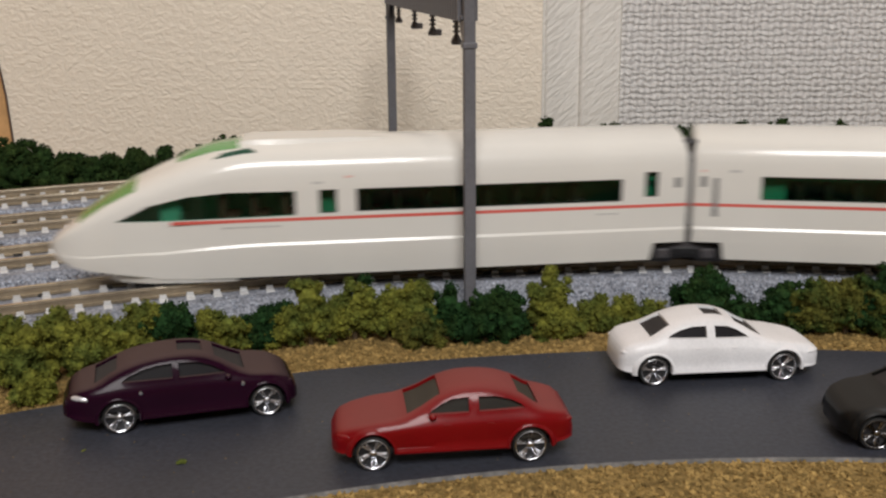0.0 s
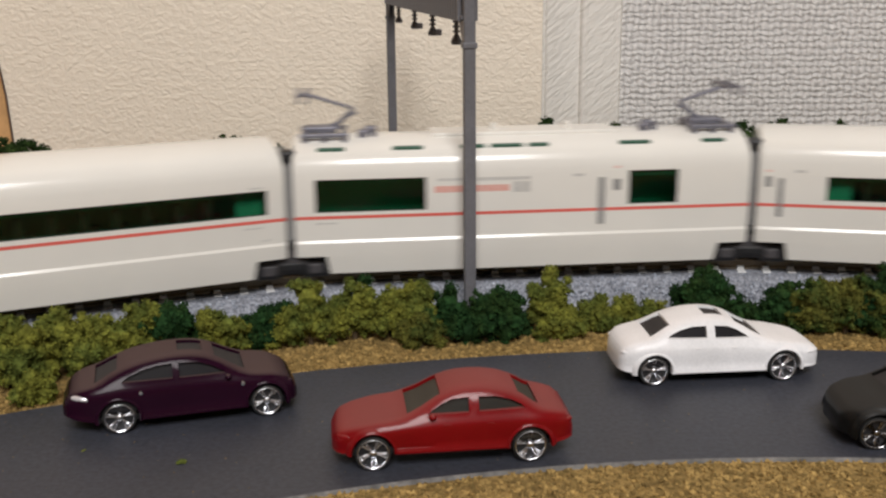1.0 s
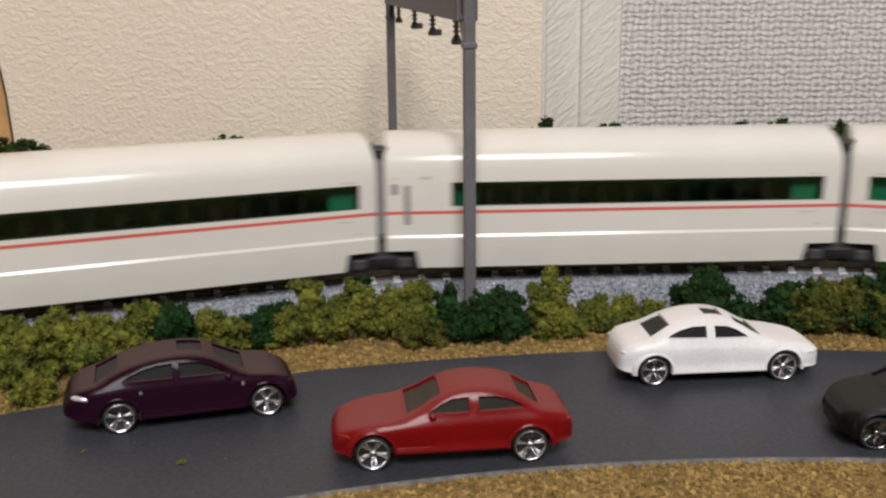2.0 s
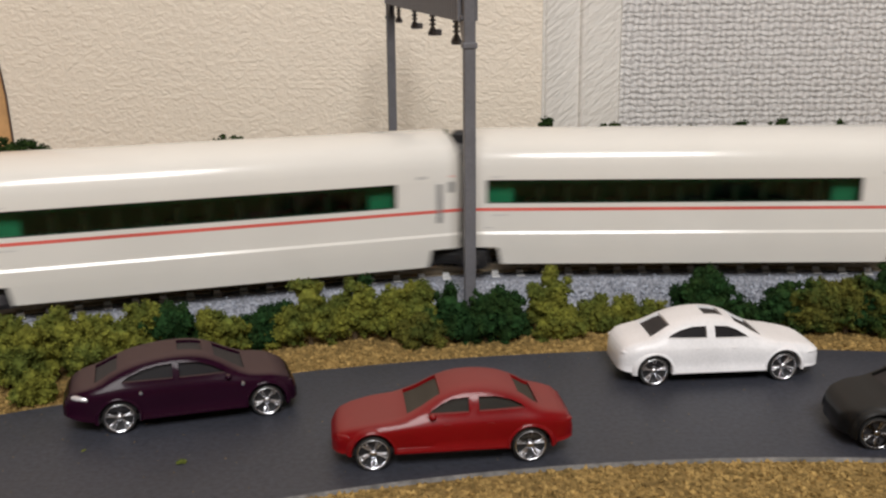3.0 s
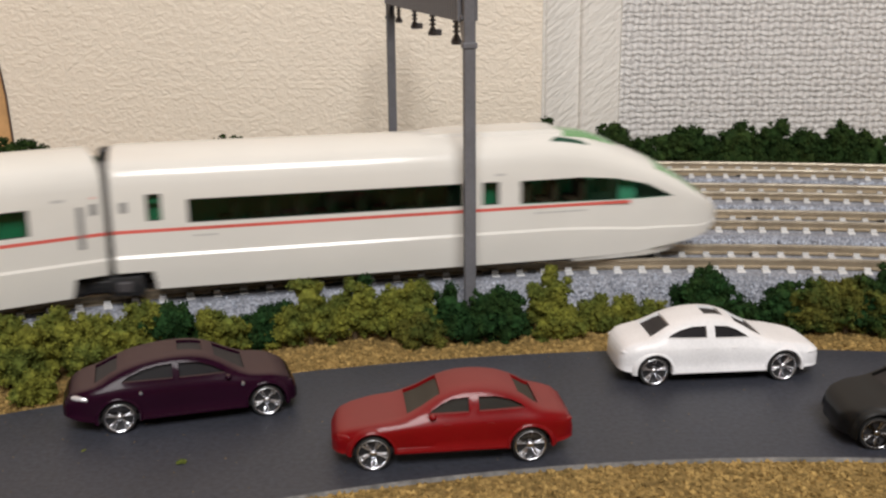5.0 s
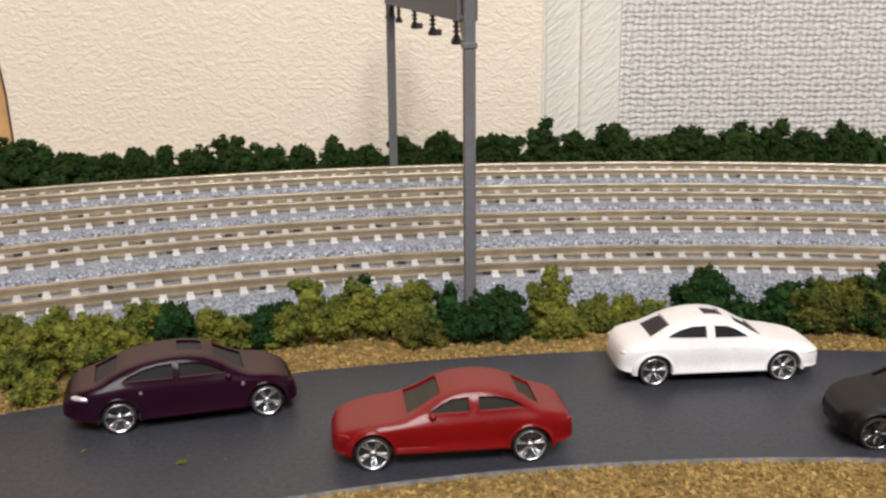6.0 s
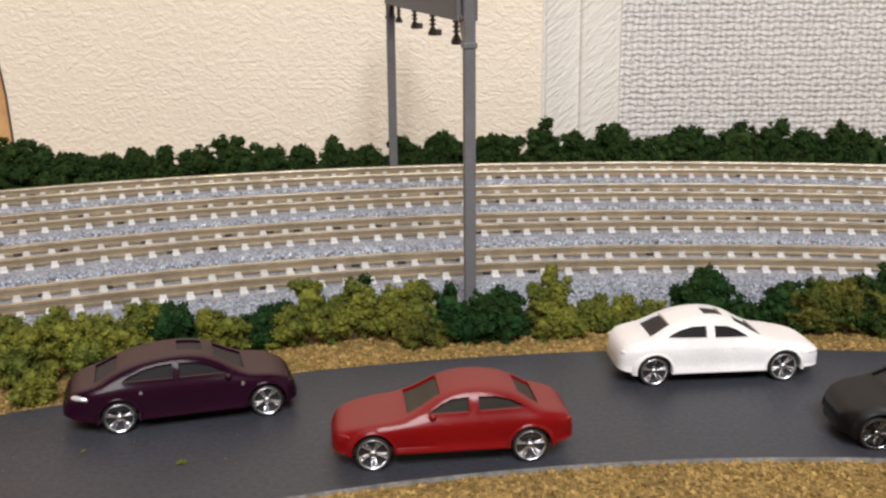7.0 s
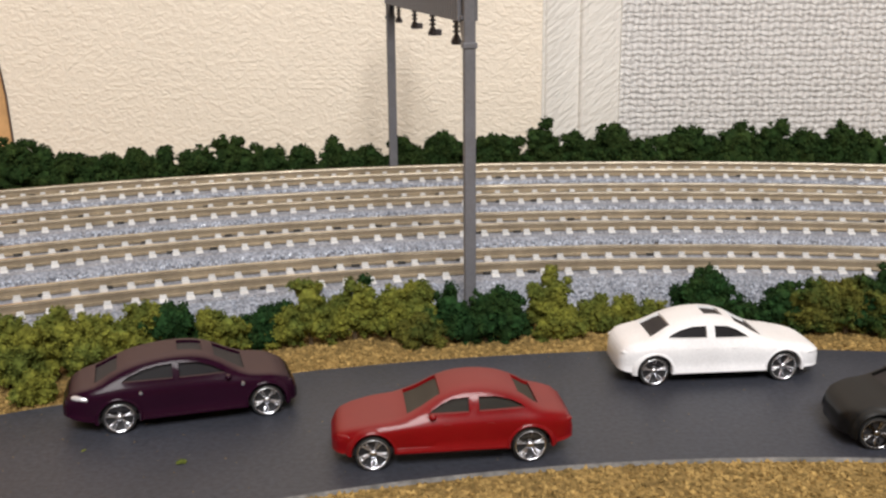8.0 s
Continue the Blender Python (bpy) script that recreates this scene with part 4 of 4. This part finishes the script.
def model_car(name, label, paint, m, glass, sunroof=False, tall=1.06, front_k=1.0, rear_k=1.0, cabin=0.0, fastback=False, mirrors=True, dots=(), floor=1.9, rim=None):
    car = thing(name, label, "model car", "model cars on the road", m=m)
    def along(x):
        if fastback:
            return x
        x += cabin * max(0.0, min(1.0, (14.0 - abs(x)) / 7.5))
        if x > 10.3:
            return 10.3 + (x - 10.3) * front_k
        return -10.3 + (x + 10.3) * rear_k if x < -10.3 else x

    t = 1.0 if fastback else tall
    table = [(along(x), w, zb * t, zt * t, wt) for x, w, zb, zt, wt in (FASTBACK if fastback else SEDAN)]
    tail_x, nose_x = table[0][0], table[-1][0]
    xs = [tail_x, tail_x + 0.15, tail_x + 0.4, tail_x + 0.9] + [float(x) for x in np.linspace(tail_x + 1.5, nose_x - 1.8, 30)] + [nose_x - 1.2, nose_x - 0.6, nose_x - 0.2, nose_x]

    def sill(x):
        return floor + 0.05 * max(0.0, -x - 13.0) ** 2 - 0.12 * min(1.0, max(0.0, x - 12.0))
    body = loft([(x, car_section(*spline(table, x), 0.0, min(floor + 0.9, sill(x)))) for x in xs])
    if fastback:
        rear = [(-9.7, 7.4), (-2.7, 7.3), (-2.7, 9.2), (-4.9, 9.1), (-7.0, 8.65), (-8.9, 8.0)]
        front = [(-1.8, 7.3), (4.7, 7.2), (4.2, 7.6), (2.6, 8.45), (1.0, 9.0), (-1.8, 9.2)]
        shield, back, roof = (3.3, 7.4, 2.7, 3.6), (-10.2, -13.3, 3.1, 3.7), (-1.8, 1.7)
    else:
        rear = [(-7.6, 7.05), (-1.2, 6.95), (-1.2, 8.6), (-3.4, 8.55), (-5.4, 8.1), (-6.9, 7.5)]
        front = [(0.1, 6.9), (5.5, 6.8), (5.0, 7.2), (3.5, 8.0), (2.2, 8.45), (0.1, 8.6)]
        rear, front = [[(along(x), z * t) for x, z in shape] for shape in (rear, front)]
        shield, back, roof = (along(3.7), along(7.7), 3.3, 4.1), (along(-6.6), along(-10.2), 3.1, 3.7), (along(-0.9), along(2.2))
    cuts = [prism_xz(rear, -8, 8), prism_xz(front, -8, 8)]
    for (x0, x1, w0, w1), low in ((shield, 6.0), (back, 6.2)):
        cuts.append(prism_xy([(x0, -w0), (x0, w0), (x1, w1), (x1, -w1)], low * 1.06, 12))
    if sunroof:
        cuts.append(prism_xy([(roof[0], -2.1), (roof[1], -2.1), (roof[1], 2.1), (roof[0], 2.1)], 9.0 * 1.06, 12))
    for x in (-10.3, 10.25):
        cuts += [rod((x, 3.9, 2.3), (x, 8, 2.4), 2.8, n=28), rod((x, -3.9, 2.4), (x, -8, 2.4), 2.8, n=28)]
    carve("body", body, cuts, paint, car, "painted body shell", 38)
    inside = loft([(x, car_section(*spline(table, x), 0.42, 3.0)) for x in [float(v) for v in np.linspace(back[1] - 0.8, shield[1] + 0.4, 24)]])
    part("window_glass", inside, glass, car, "dark inset windows", smooth=True)
    part("underbody", box(-13.3, 13.0, -4.5, 4.5, floor - 0.55, floor + 0.5, 0.3), M_BLACK, car)
    for x, turn in ((-10.3, 0.3), (10.25, 0.85)):
        for s in (-1, 1):
            wheel_parts(car, x, s * 4.95, s, turn, rim or M_CHROME)
            part("wheel_arch", arch_lip(x, spline(table, x)[0] * 0.985, s, floor), paint, car, smooth=50)
    for s in (-1, 1):
        part("sill", box(-7.3, 7.2, *sorted((s * 5.2, s * 5.98)), floor - 0.1, floor + 0.4, 0.18), paint, car, smooth=True)
        if mirrors:
            mirror = bmesh.new()
            bmesh.ops.create_uvsphere(mirror, u_segments=10, v_segments=6, radius=1, matrix=Matrix.LocRotScale((along(4.9), s * 5.75, 6.75 * t), None, (0.5, 0.65, 0.42)))
            part("wing_mirror", mirror, paint, car, smooth=True)
        lamp = bmesh.new()
        bmesh.ops.create_uvsphere(lamp, u_segments=14, v_segments=8, radius=1, matrix=Matrix.LocRotScale((nose_x - 1.9, s * 4.35, 4.5), Euler((0, 0, -s * 0.5)), (1.4, 0.75, 0.5)))
        part("headlight", lamp, paint, car, smooth=True)
        tail = bmesh.new()
        if fastback:
            bmesh.ops.create_uvsphere(tail, u_segments=16, v_segments=8, radius=1, matrix=Matrix.LocRotScale((-14.9, s * 4.95, 5.55), Euler((0, 0.12, s * 0.3)), (1.75, 0.62, 0.55)))
        else:
            bmesh.ops.create_uvsphere(tail, u_segments=12, v_segments=8, radius=1, matrix=Matrix.LocRotScale((tail_x + 1.2, s * 4.4, 5.0 * t), Euler((0, 0, s * 0.5)), (1.0, 0.7, 0.45)))
        # the fastback's tail light is coloured as a lamp highlight
        part("tail_light", tail, M_TAILGLINT if fastback else paint, car, "tail light with a white lamp glint painted on" if fastback else "", smooth=True)
        for hx in () if fastback else (along(-2.6), along(3.0)):
            y = s * 5.86
            part("door_handle", box(hx - 0.5, hx + 0.5, y - 0.14, y + 0.14, 5.45 * t, 5.7 * t, 0.1), paint, car, smooth=True)
        for x, z in dots:
            y = spline(table, x)[0] * 0.985
            part("chrome_dot", rod((x, s * (y - 0.3), z), (x, s * (y + 0.2), z), 0.38, 0.26, 14), M_CHROME, car, "small round chrome dot")
    return car


model_car("red_sedan", "dusty red toy sedan with chrome wheels on the road", M_CARRED, at(0.33, 128.9, 0, 0, 0, 186.4), M_CARGLASS_PALE, rear_k=1.15, cabin=-2.4, floor=2.35)
model_car("purple_sedan", "dusty dark purple toy sedan with chrome wheels on the road", M_CARPURPLE, at(-37.15, 142.7, 0, 0, 0, 16.3), M_CARGLASS, True, fastback=True, dots=((-7.2, 5.9), (6.9, 5.6)))
model_car("white_sedan", "clean white toy sedan with chrome wheels on the road", M_CARWHITE, at(42.3, 156.5, 0, 0, 0, 4.6), M_CARGLASS, True, front_k=1.25, cabin=-0.9, mirrors=False, floor=2.0)
model_car("black_sedan", "dusty black toy sedan partly in view on the road", M_CARBLACK, at(67.7, 132.4, 0, 0, 0, 180), M_CARGLASS, tall=1.06, front_k=0.8, rim=M_DARKCHROME)


# ---- scenic foliage: foam clumps ----
def foliage(name, color, other):
    """Foam foliage: crumbs of two greens mixed in patches."""
    m = material(name, color, 0.9, grain=1300, vary=0.35, bump=0.6, coarse=380, stain=0.25, spec=0.1, bump_size=0.0004, island=0.28)
    nt, b = node_chain(m)
    patch = nt.nodes.new("ShaderNodeTexNoise")
    patch.inputs["Scale"].default_value, patch.inputs["Detail"].default_value = 210, 3
    geo = nt.nodes.new("ShaderNodeNewGeometry")
    nt.links.new(geo.outputs["Position"], patch.inputs["Vector"])
    r = nt.nodes.new("ShaderNodeMapRange")
    r.inputs["From Min"].default_value, r.inputs["From Max"].default_value = 0.42, 0.62
    nt.links.new(patch.outputs["Fac"], r.inputs["Value"])
    mixer = nt.nodes.new("ShaderNodeMix")
    mixer.data_type = "RGBA"
    scale = b.inputs["Base Color"].links[0].from_node
    nt.links.new(r.outputs[0], mixer.inputs[0])
    mixer.inputs[6].default_value, mixer.inputs[7].default_value = (*color, 1), (*other, 1)
    nt.links.new(mixer.outputs[2], scale.inputs[0])
    return m


OLIVE = foliage("olive_foam_leaves", (0.172, 0.178, 0.031), (0.090, 0.112, 0.024))
DEEP = foliage("deep_green_foam_leaves", (0.016, 0.046, 0.014), (0.022, 0.048, 0.013))
MIXED = foliage("brown_green_foam_leaves", (0.105, 0.105, 0.022), (0.034, 0.064, 0.016))
HEDGE = foliage("dark_hedge_foam_leaves", (0.021, 0.045, 0.0125), (0.030, 0.052, 0.0135))
M_TWIG = material("brown_twig", (0.09, 0.06, 0.03), 0.9)

_b = bmesh.new()
bmesh.ops.create_icosphere(_b, subdivisions=1, radius=1.0)
BALL_V = np.array([v.co[:] for v in _b.verts])
BALL_F = np.array([[v.index for v in f.verts] for f in _b.faces])
_b.free()
OCT_V = np.array([(1, 0, 0), (-1, 0, 0), (0, 1, 0), (0, -1, 0), (0, 0, 1), (0, 0, -1)], float)
OCT_F = np.array([(0, 2, 4), (2, 1, 4), (1, 3, 4), (3, 0, 4), (2, 0, 5), (1, 2, 5), (3, 1, 5), (0, 3, 5)])
TET_V = np.array([(1, 1, 1), (-1, -1, 1), (-1, 1, -1), (1, -1, -1)], float)
TET_F = np.array([(0, 1, 3), (0, 2, 1), (0, 3, 2), (1, 2, 3)])
rng = np.random.default_rng(7)


def scatter(name, centres, sizes, shape, rough, mat, parent=None, squash=1.0):
    """Many small rough lumps in one mesh."""
    V, F = shape
    n, k = len(centres), len(V)
    lump = V[None] * (1 + rough * rng.standard_normal((n, k, 1)).clip(-2, 2))
    q = rng.standard_normal((n, 4))
    q /= np.linalg.norm(q, axis=1, keepdims=True)
    w, x, y, z = q.T
    rot = np.stack([1 - 2 * (y * y + z * z), 2 * (x * y - z * w), 2 * (x * z + y * w), 2 * (x * y + z * w), 1 - 2 * (x * x + z * z), 2 * (y * z - x * w), 2 * (x * z - y * w), 2 * (y * z + x * w), 1 - 2 * (x * x + y * y)], 1).reshape(n, 3, 3)
    lump = np.einsum("nij,nkj->nki", rot, lump) * np.asarray(sizes).reshape(n, 1, 1)
    lump[:, :, 2] *= squash
    verts = (lump + np.asarray(centres)[:, None]).reshape(-1, 3)
    faces = (F[None] + (np.arange(n) * k)[:, None, None]).reshape(-1, 3)
    return raw(name, verts, faces.tolist(), mat, parent)


def plant(name, label, group, phi, radius, half, height, mat, depth=0.8, base=-0.5, knob=(0.45, 1.15), fuzz=0.19):
    """A foam bush: uneven lobes, each covered with knobs, each knob a rough core with a skin of fine crumbs."""
    b = thing(name, label, "bush", group, m=on_ring(phi, radius, base))
    m = int(rng.integers(9, 14))
    d = rng.standard_normal((m, 3))
    d *= (rng.uniform(0.45, 1.0, m) / np.linalg.norm(d, axis=1))[:, None]
    size = min(half, height * 0.6)
    lobe_r = rng.uniform(0.22, 0.46, m) * size
    lobes = np.stack([d[:, 0] * half * 1.02, d[:, 1] * half * depth * 0.65, (0.46 + 0.4 * d[:, 2]) * height], 1)
    lobes[:, 2] = np.minimum(lobes[:, 2], height * 0.93 - lobe_r)
    lobes[0] = (rng.uniform(-0.35, 0.35) * half, 0, height * 0.95 - lobe_r[0])
    lobes[1], lobe_r[1] = (0, 0, height * 0.42), size * 0.6
    lobes[2], lobe_r[2] = (half * 0.5, 0, height * 0.28), size * 0.5
    lobes[4], lobe_r[4] = (rng.uniform(-0.2, 0.2) * half, 0, height * 0.68), size * 0.44
    lobes[3], lobe_r[3] = (-half * 0.5, 0, height * 0.28), size * 0.5
    part("stem", rod((0, 0, 0), (0, 0, height * 0.6), 0.45, 0.2, 6), M_TWIG, b)
    mean = sum(knob) / 2
    n = int(14 + 1.5 * ((lobe_r / mean) ** 2).sum())
    k = rng.choice(m, n, p=lobe_r ** 2 / (lobe_r ** 2).sum())
    d = rng.standard_normal((n, 3))
    d /= np.linalg.norm(d, axis=1, keepdims=True)
    spread = rng.uniform(0.6, 1.12, n)
    c = lobes[k] + d * (lobe_r[k] * spread)[:, None]
    kr = rng.uniform(*knob, n) * (1.35 - 0.45 * spread)
    c[:, 2] = np.clip(c[:, 2], 0.2, height - kr * 0.6)
    scatter("leaf_clump_mass", np.concatenate([c, lobes]), np.concatenate([kr * 0.85, lobe_r * 0.75]), (BALL_V, BALL_F), 0.16, mat, b)
    q = np.maximum(10, (30 * (kr / mean) ** 2).astype(int))
    at_knob = np.repeat(np.arange(n), q)
    d = rng.standard_normal((len(at_knob), 3))
    d[:, 2] += 0.25
    d /= np.linalg.norm(d, axis=1, keepdims=True)
    p = c[at_knob] + d * (kr[at_knob] * rng.uniform(0.82, 1.22, len(at_knob)))[:, None]
    p[:, 2] = np.maximum(p[:, 2], 0.1)
    scatter("leaf_crumb_mass", p, rng.uniform(0.45, 1.0, len(p)) * fuzz, (TET_V, TET_F), 0.35, mat, b)
    return b


def bush(phi, radius, half, height, mat):
    kinds = {OLIVE: "olive green foam bush on the tan turf", DEEP: "deep green foam bush on the tan turf", MIXED: "brownish green foam bush on the tan turf"}
    plant("roadside_bush", kinds[mat], "bushes along the road", phi, radius, half * 1.22 + 0.4, height * 1.06, mat, 0.7)


def hedge(phi, radius, half, height):
    plant("hedge_bush", "dark green foam bush behind the tracks", "hedge behind the tracks", phi, radius, half * 1.6, height * 1.08, HEDGE, min(1.0, 5.0 / half), knob=(0.7, 1.75), fuzz=0.3)


bush(-24.97, 257.4, 4.38, 12.0, OLIVE)
bush(-23.83, 260.8, 3.61, 11.6, OLIVE)
bush(-22.46, 259.8, 4.57, 9.6, OLIVE)
bush(-21.06, 260.3, 4.17, 11.1, OLIVE)
bush(-19.80, 259.8, 4.68, 10.0, DEEP)
bush(-18.08, 260.3, 4.30, 8.0, OLIVE)
bush(-16.92, 261.3, 3.40, 6.6, DEEP)
bush(-15.84, 261.9, 2.94, 7.5, DEEP)
bush(-14.65, 260.3, 4.38, 12.5, OLIVE)
bush(-15.66, 260.8, 2.93, 6.7, OLIVE)
bush(-12.90, 261.3, 3.47, 10.6, OLIVE)
bush(-12.39, 263.5, 1.41, 10.6, DEEP)
bush(-11.52, 260.2, 3.97, 9.9, OLIVE)
bush(-10.45, 259.1, 3.96, 10.5, OLIVE)
bush(-10.51, 254.6, 3.41, 6.2, MIXED)
bush(-9.16, 257.9, 3.47, 9.9, DEEP)
bush(-7.93, 255.0, 4.90, 9.4, DEEP)
bush(-6.81, 257.6, 3.00, 7.9, DEEP)
bush(-5.22, 258.1, 3.3, 12.0, OLIVE)
bush(-5.13, 254.4, 2.97, 6.0, OLIVE)
bush(-3.47, 258.8, 5.07, 7.0, OLIVE)
bush(-2.13, 258.4, 4.06, 6.4, OLIVE)
bush(-0.92, 259.6, 2.05, 5.4, OLIVE)
bush(1.25, 257.8, 5.6, 11.3, DEEP)
bush(2.75, 261.0, 2.4, 4.0, DEEP)
bush(3.95, 258.0, 3.7, 9.6, DEEP)
bush(5.30, 256.8, 4.48, 10.0, MIXED)
bush(6.50, 257.2, 4.48, 10.5, MIXED)
bush(7.45, 256.2, 2.95, 12.9, DEEP)
bush(-24.70, 249.5, 2.12, 5.2, OLIVE)
bush(-25.16, 260.8, 3.57, 9.7, OLIVE)
bush(-26.02, 259.8, 3.94, 11.9, OLIVE)
bush(8.56, 255.2, 4.39, 12.3, MIXED)

hedge(-25.06, 412.0, 6.42, 17.7)
hedge(-23.82, 412.0, 7.31, 17.6)
hedge(-22.79, 412.0, 4.11, 15.4)
hedge(-21.52, 412.0, 4.99, 13.4)
hedge(-20.21, 412.0, 5.89, 11.9)
hedge(-19.07, 412.0, 5.09, 12.6)
hedge(-18.03, 412.0, 3.60, 13.9)
hedge(-16.88, 412.0, 5.17, 12.7)
hedge(-15.33, 412.0, 6.08, 14.6)
hedge(-13.67, 412.0, 6.14, 12.6)
hedge(-11.97, 412.0, 6.20, 11.0)
hedge(-10.55, 412.0, 3.56, 14.0)
hedge(-9.25, 412.0, 5.37, 10.9)
hedge(-7.62, 412.0, 4.49, 13.4)
hedge(-6.62, 412.0, 4.51, 10.9)
hedge(-5.85, 412.0, 6.31, 14.2)
hedge(-3.96, 412.0, 5.43, 13.2)
hedge(-3.07, 412.0, 4.54, 12.3)
hedge(-1.31, 412.0, 5.07, 17.2)
hedge(-0.16, 412.0, 4.54, 13.7)
hedge(1.72, 412.0, 5.80, 15.9)
hedge(2.99, 412.0, 3.99, 12.1)
hedge(4.72, 412.0, 6.87, 14.8)
hedge(5.84, 412.0, 4.51, 12.6)
hedge(7.28, 412.0, 6.28, 16.0)
hedge(8.83, 412.0, 5.35, 17.8)
hedge(10.18, 412.0, 6.23, 14.4)
hedge(11.57, 412.0, 6.19, 16.3)
hedge(12.87, 412.0, 6.16, 13.7)
hedge(14.34, 412.0, 6.99, 14.5)

# ---- loose ballast, turf and litter ----
def ring_points(n, r0, r1, p0, p1, z):
    a = np.radians(rng.uniform(p0, p1, n))
    r = np.sqrt(rng.uniform(r0 * r0, r1 * r1, n))
    zz = z(r) if callable(z) else np.full(n, z)
    return np.stack([CX + r * np.sin(a), CY + r * np.cos(a), zz], 1)


def bed_height(r):
    return np.interp(r, (266, 270, 272, 394, 398, 402), (-0.5, 0.4, 3.2, 5.2, 3.0, -0.5)) + 0.05


loose = []
for i in range(3):
    loose.append(ring_points(5200, R1 + 33 * i + 10.2, R1 + 33 * i + 22.8, -34, 30, lambda r: bed_height(r) + 0.9 * np.exp(-((r - R1 - 16.5) % 33 - 0) ** 2 / 90) + 0.15))
slope = ring_points(3600, 269.6, 273.0, -34, 30, lambda r: 0.9 + (r - 269.6) * 1.45)
ballast = scatter("loose_ballast", np.concatenate(loose + [slope]), np.concatenate([rng.uniform(0.22, 0.5, 15600), rng.uniform(0.14, 0.3, 3600)]), (OCT_V, OCT_F), 0.3, M_STONE)
tagged(ballast, "loose grey and white ballast grains", "ballast", kind="stuff")

tufts = np.concatenate([ring_points(9000, 246.9, 263, -30, 22, -0.42), ring_points(5200, 188, 205.4, -20, 12, -0.42)])
turf = scatter("turf_tufts", tufts, rng.uniform(0.16, 0.5, len(tufts)), (OCT_V, OCT_F), 0.4, M_TURFBIT, None, 0.8)
tagged(turf, "tan and ochre scenic turf fibres", "turf", kind="stuff")

for x, y, s, mat, lab in ((-34.8, 125.0, 0.8, OLIVE, "fallen olive foam crumb on the road"), (-49.0, 129.0, 0.3, OLIVE, "tiny olive foam crumb on the road")):
    o = scatter("foam_crumb", np.array([(x, y, 0.3 * s), (x + 0.5 * s, y + 0.3, 0.25 * s), (x - 0.4 * s, y - 0.2, 0.25 * s)]), [0.8 * s, 0.5 * s, 0.45 * s], (BALL_V, BALL_F), 0.2, mat, None, 0.6)
    tagged(o, lab, "litter")
specks = ring_points(260, 206, 246, -28, 14, 0.03)
dust = scatter("road_dust", specks, rng.uniform(0.04, 0.13, len(specks)), (OCT_V, OCT_F), 0.3, M_TURFBIT, None, 0.5)
tagged(dust, "fine pale dust specks on the road", "dust", kind="stuff")
for x, y in ((13.0, 178.9), (-13.2, 178.6)):
    o = scatter("pale_chip", np.array([(x, y, 0.1), (x + 0.5, y + 0.1, 0.2)]), [0.55, 0.4], (OCT_V, OCT_F), 0.2, M_TIE)
    tagged(o, "small pale chip lying on the turf", "litter")


TURNED = (6, 7, 8, 9, 10)


def motions():
    for i, car in enumerate(TRAIN, 1):
        rows = []
        for k in range(81):
            t = k / 10
            m = car_pose(i, t)
            if i in TURNED:
                flat = m @ pose(0, 0, 0, -CANT) @ pose(0, 0, 0, 0, 0, 180) @ pose(0, 0, 0, -CANT)
                m = flat
            rows.append((t, m))
        walk(car, rows)


motions()
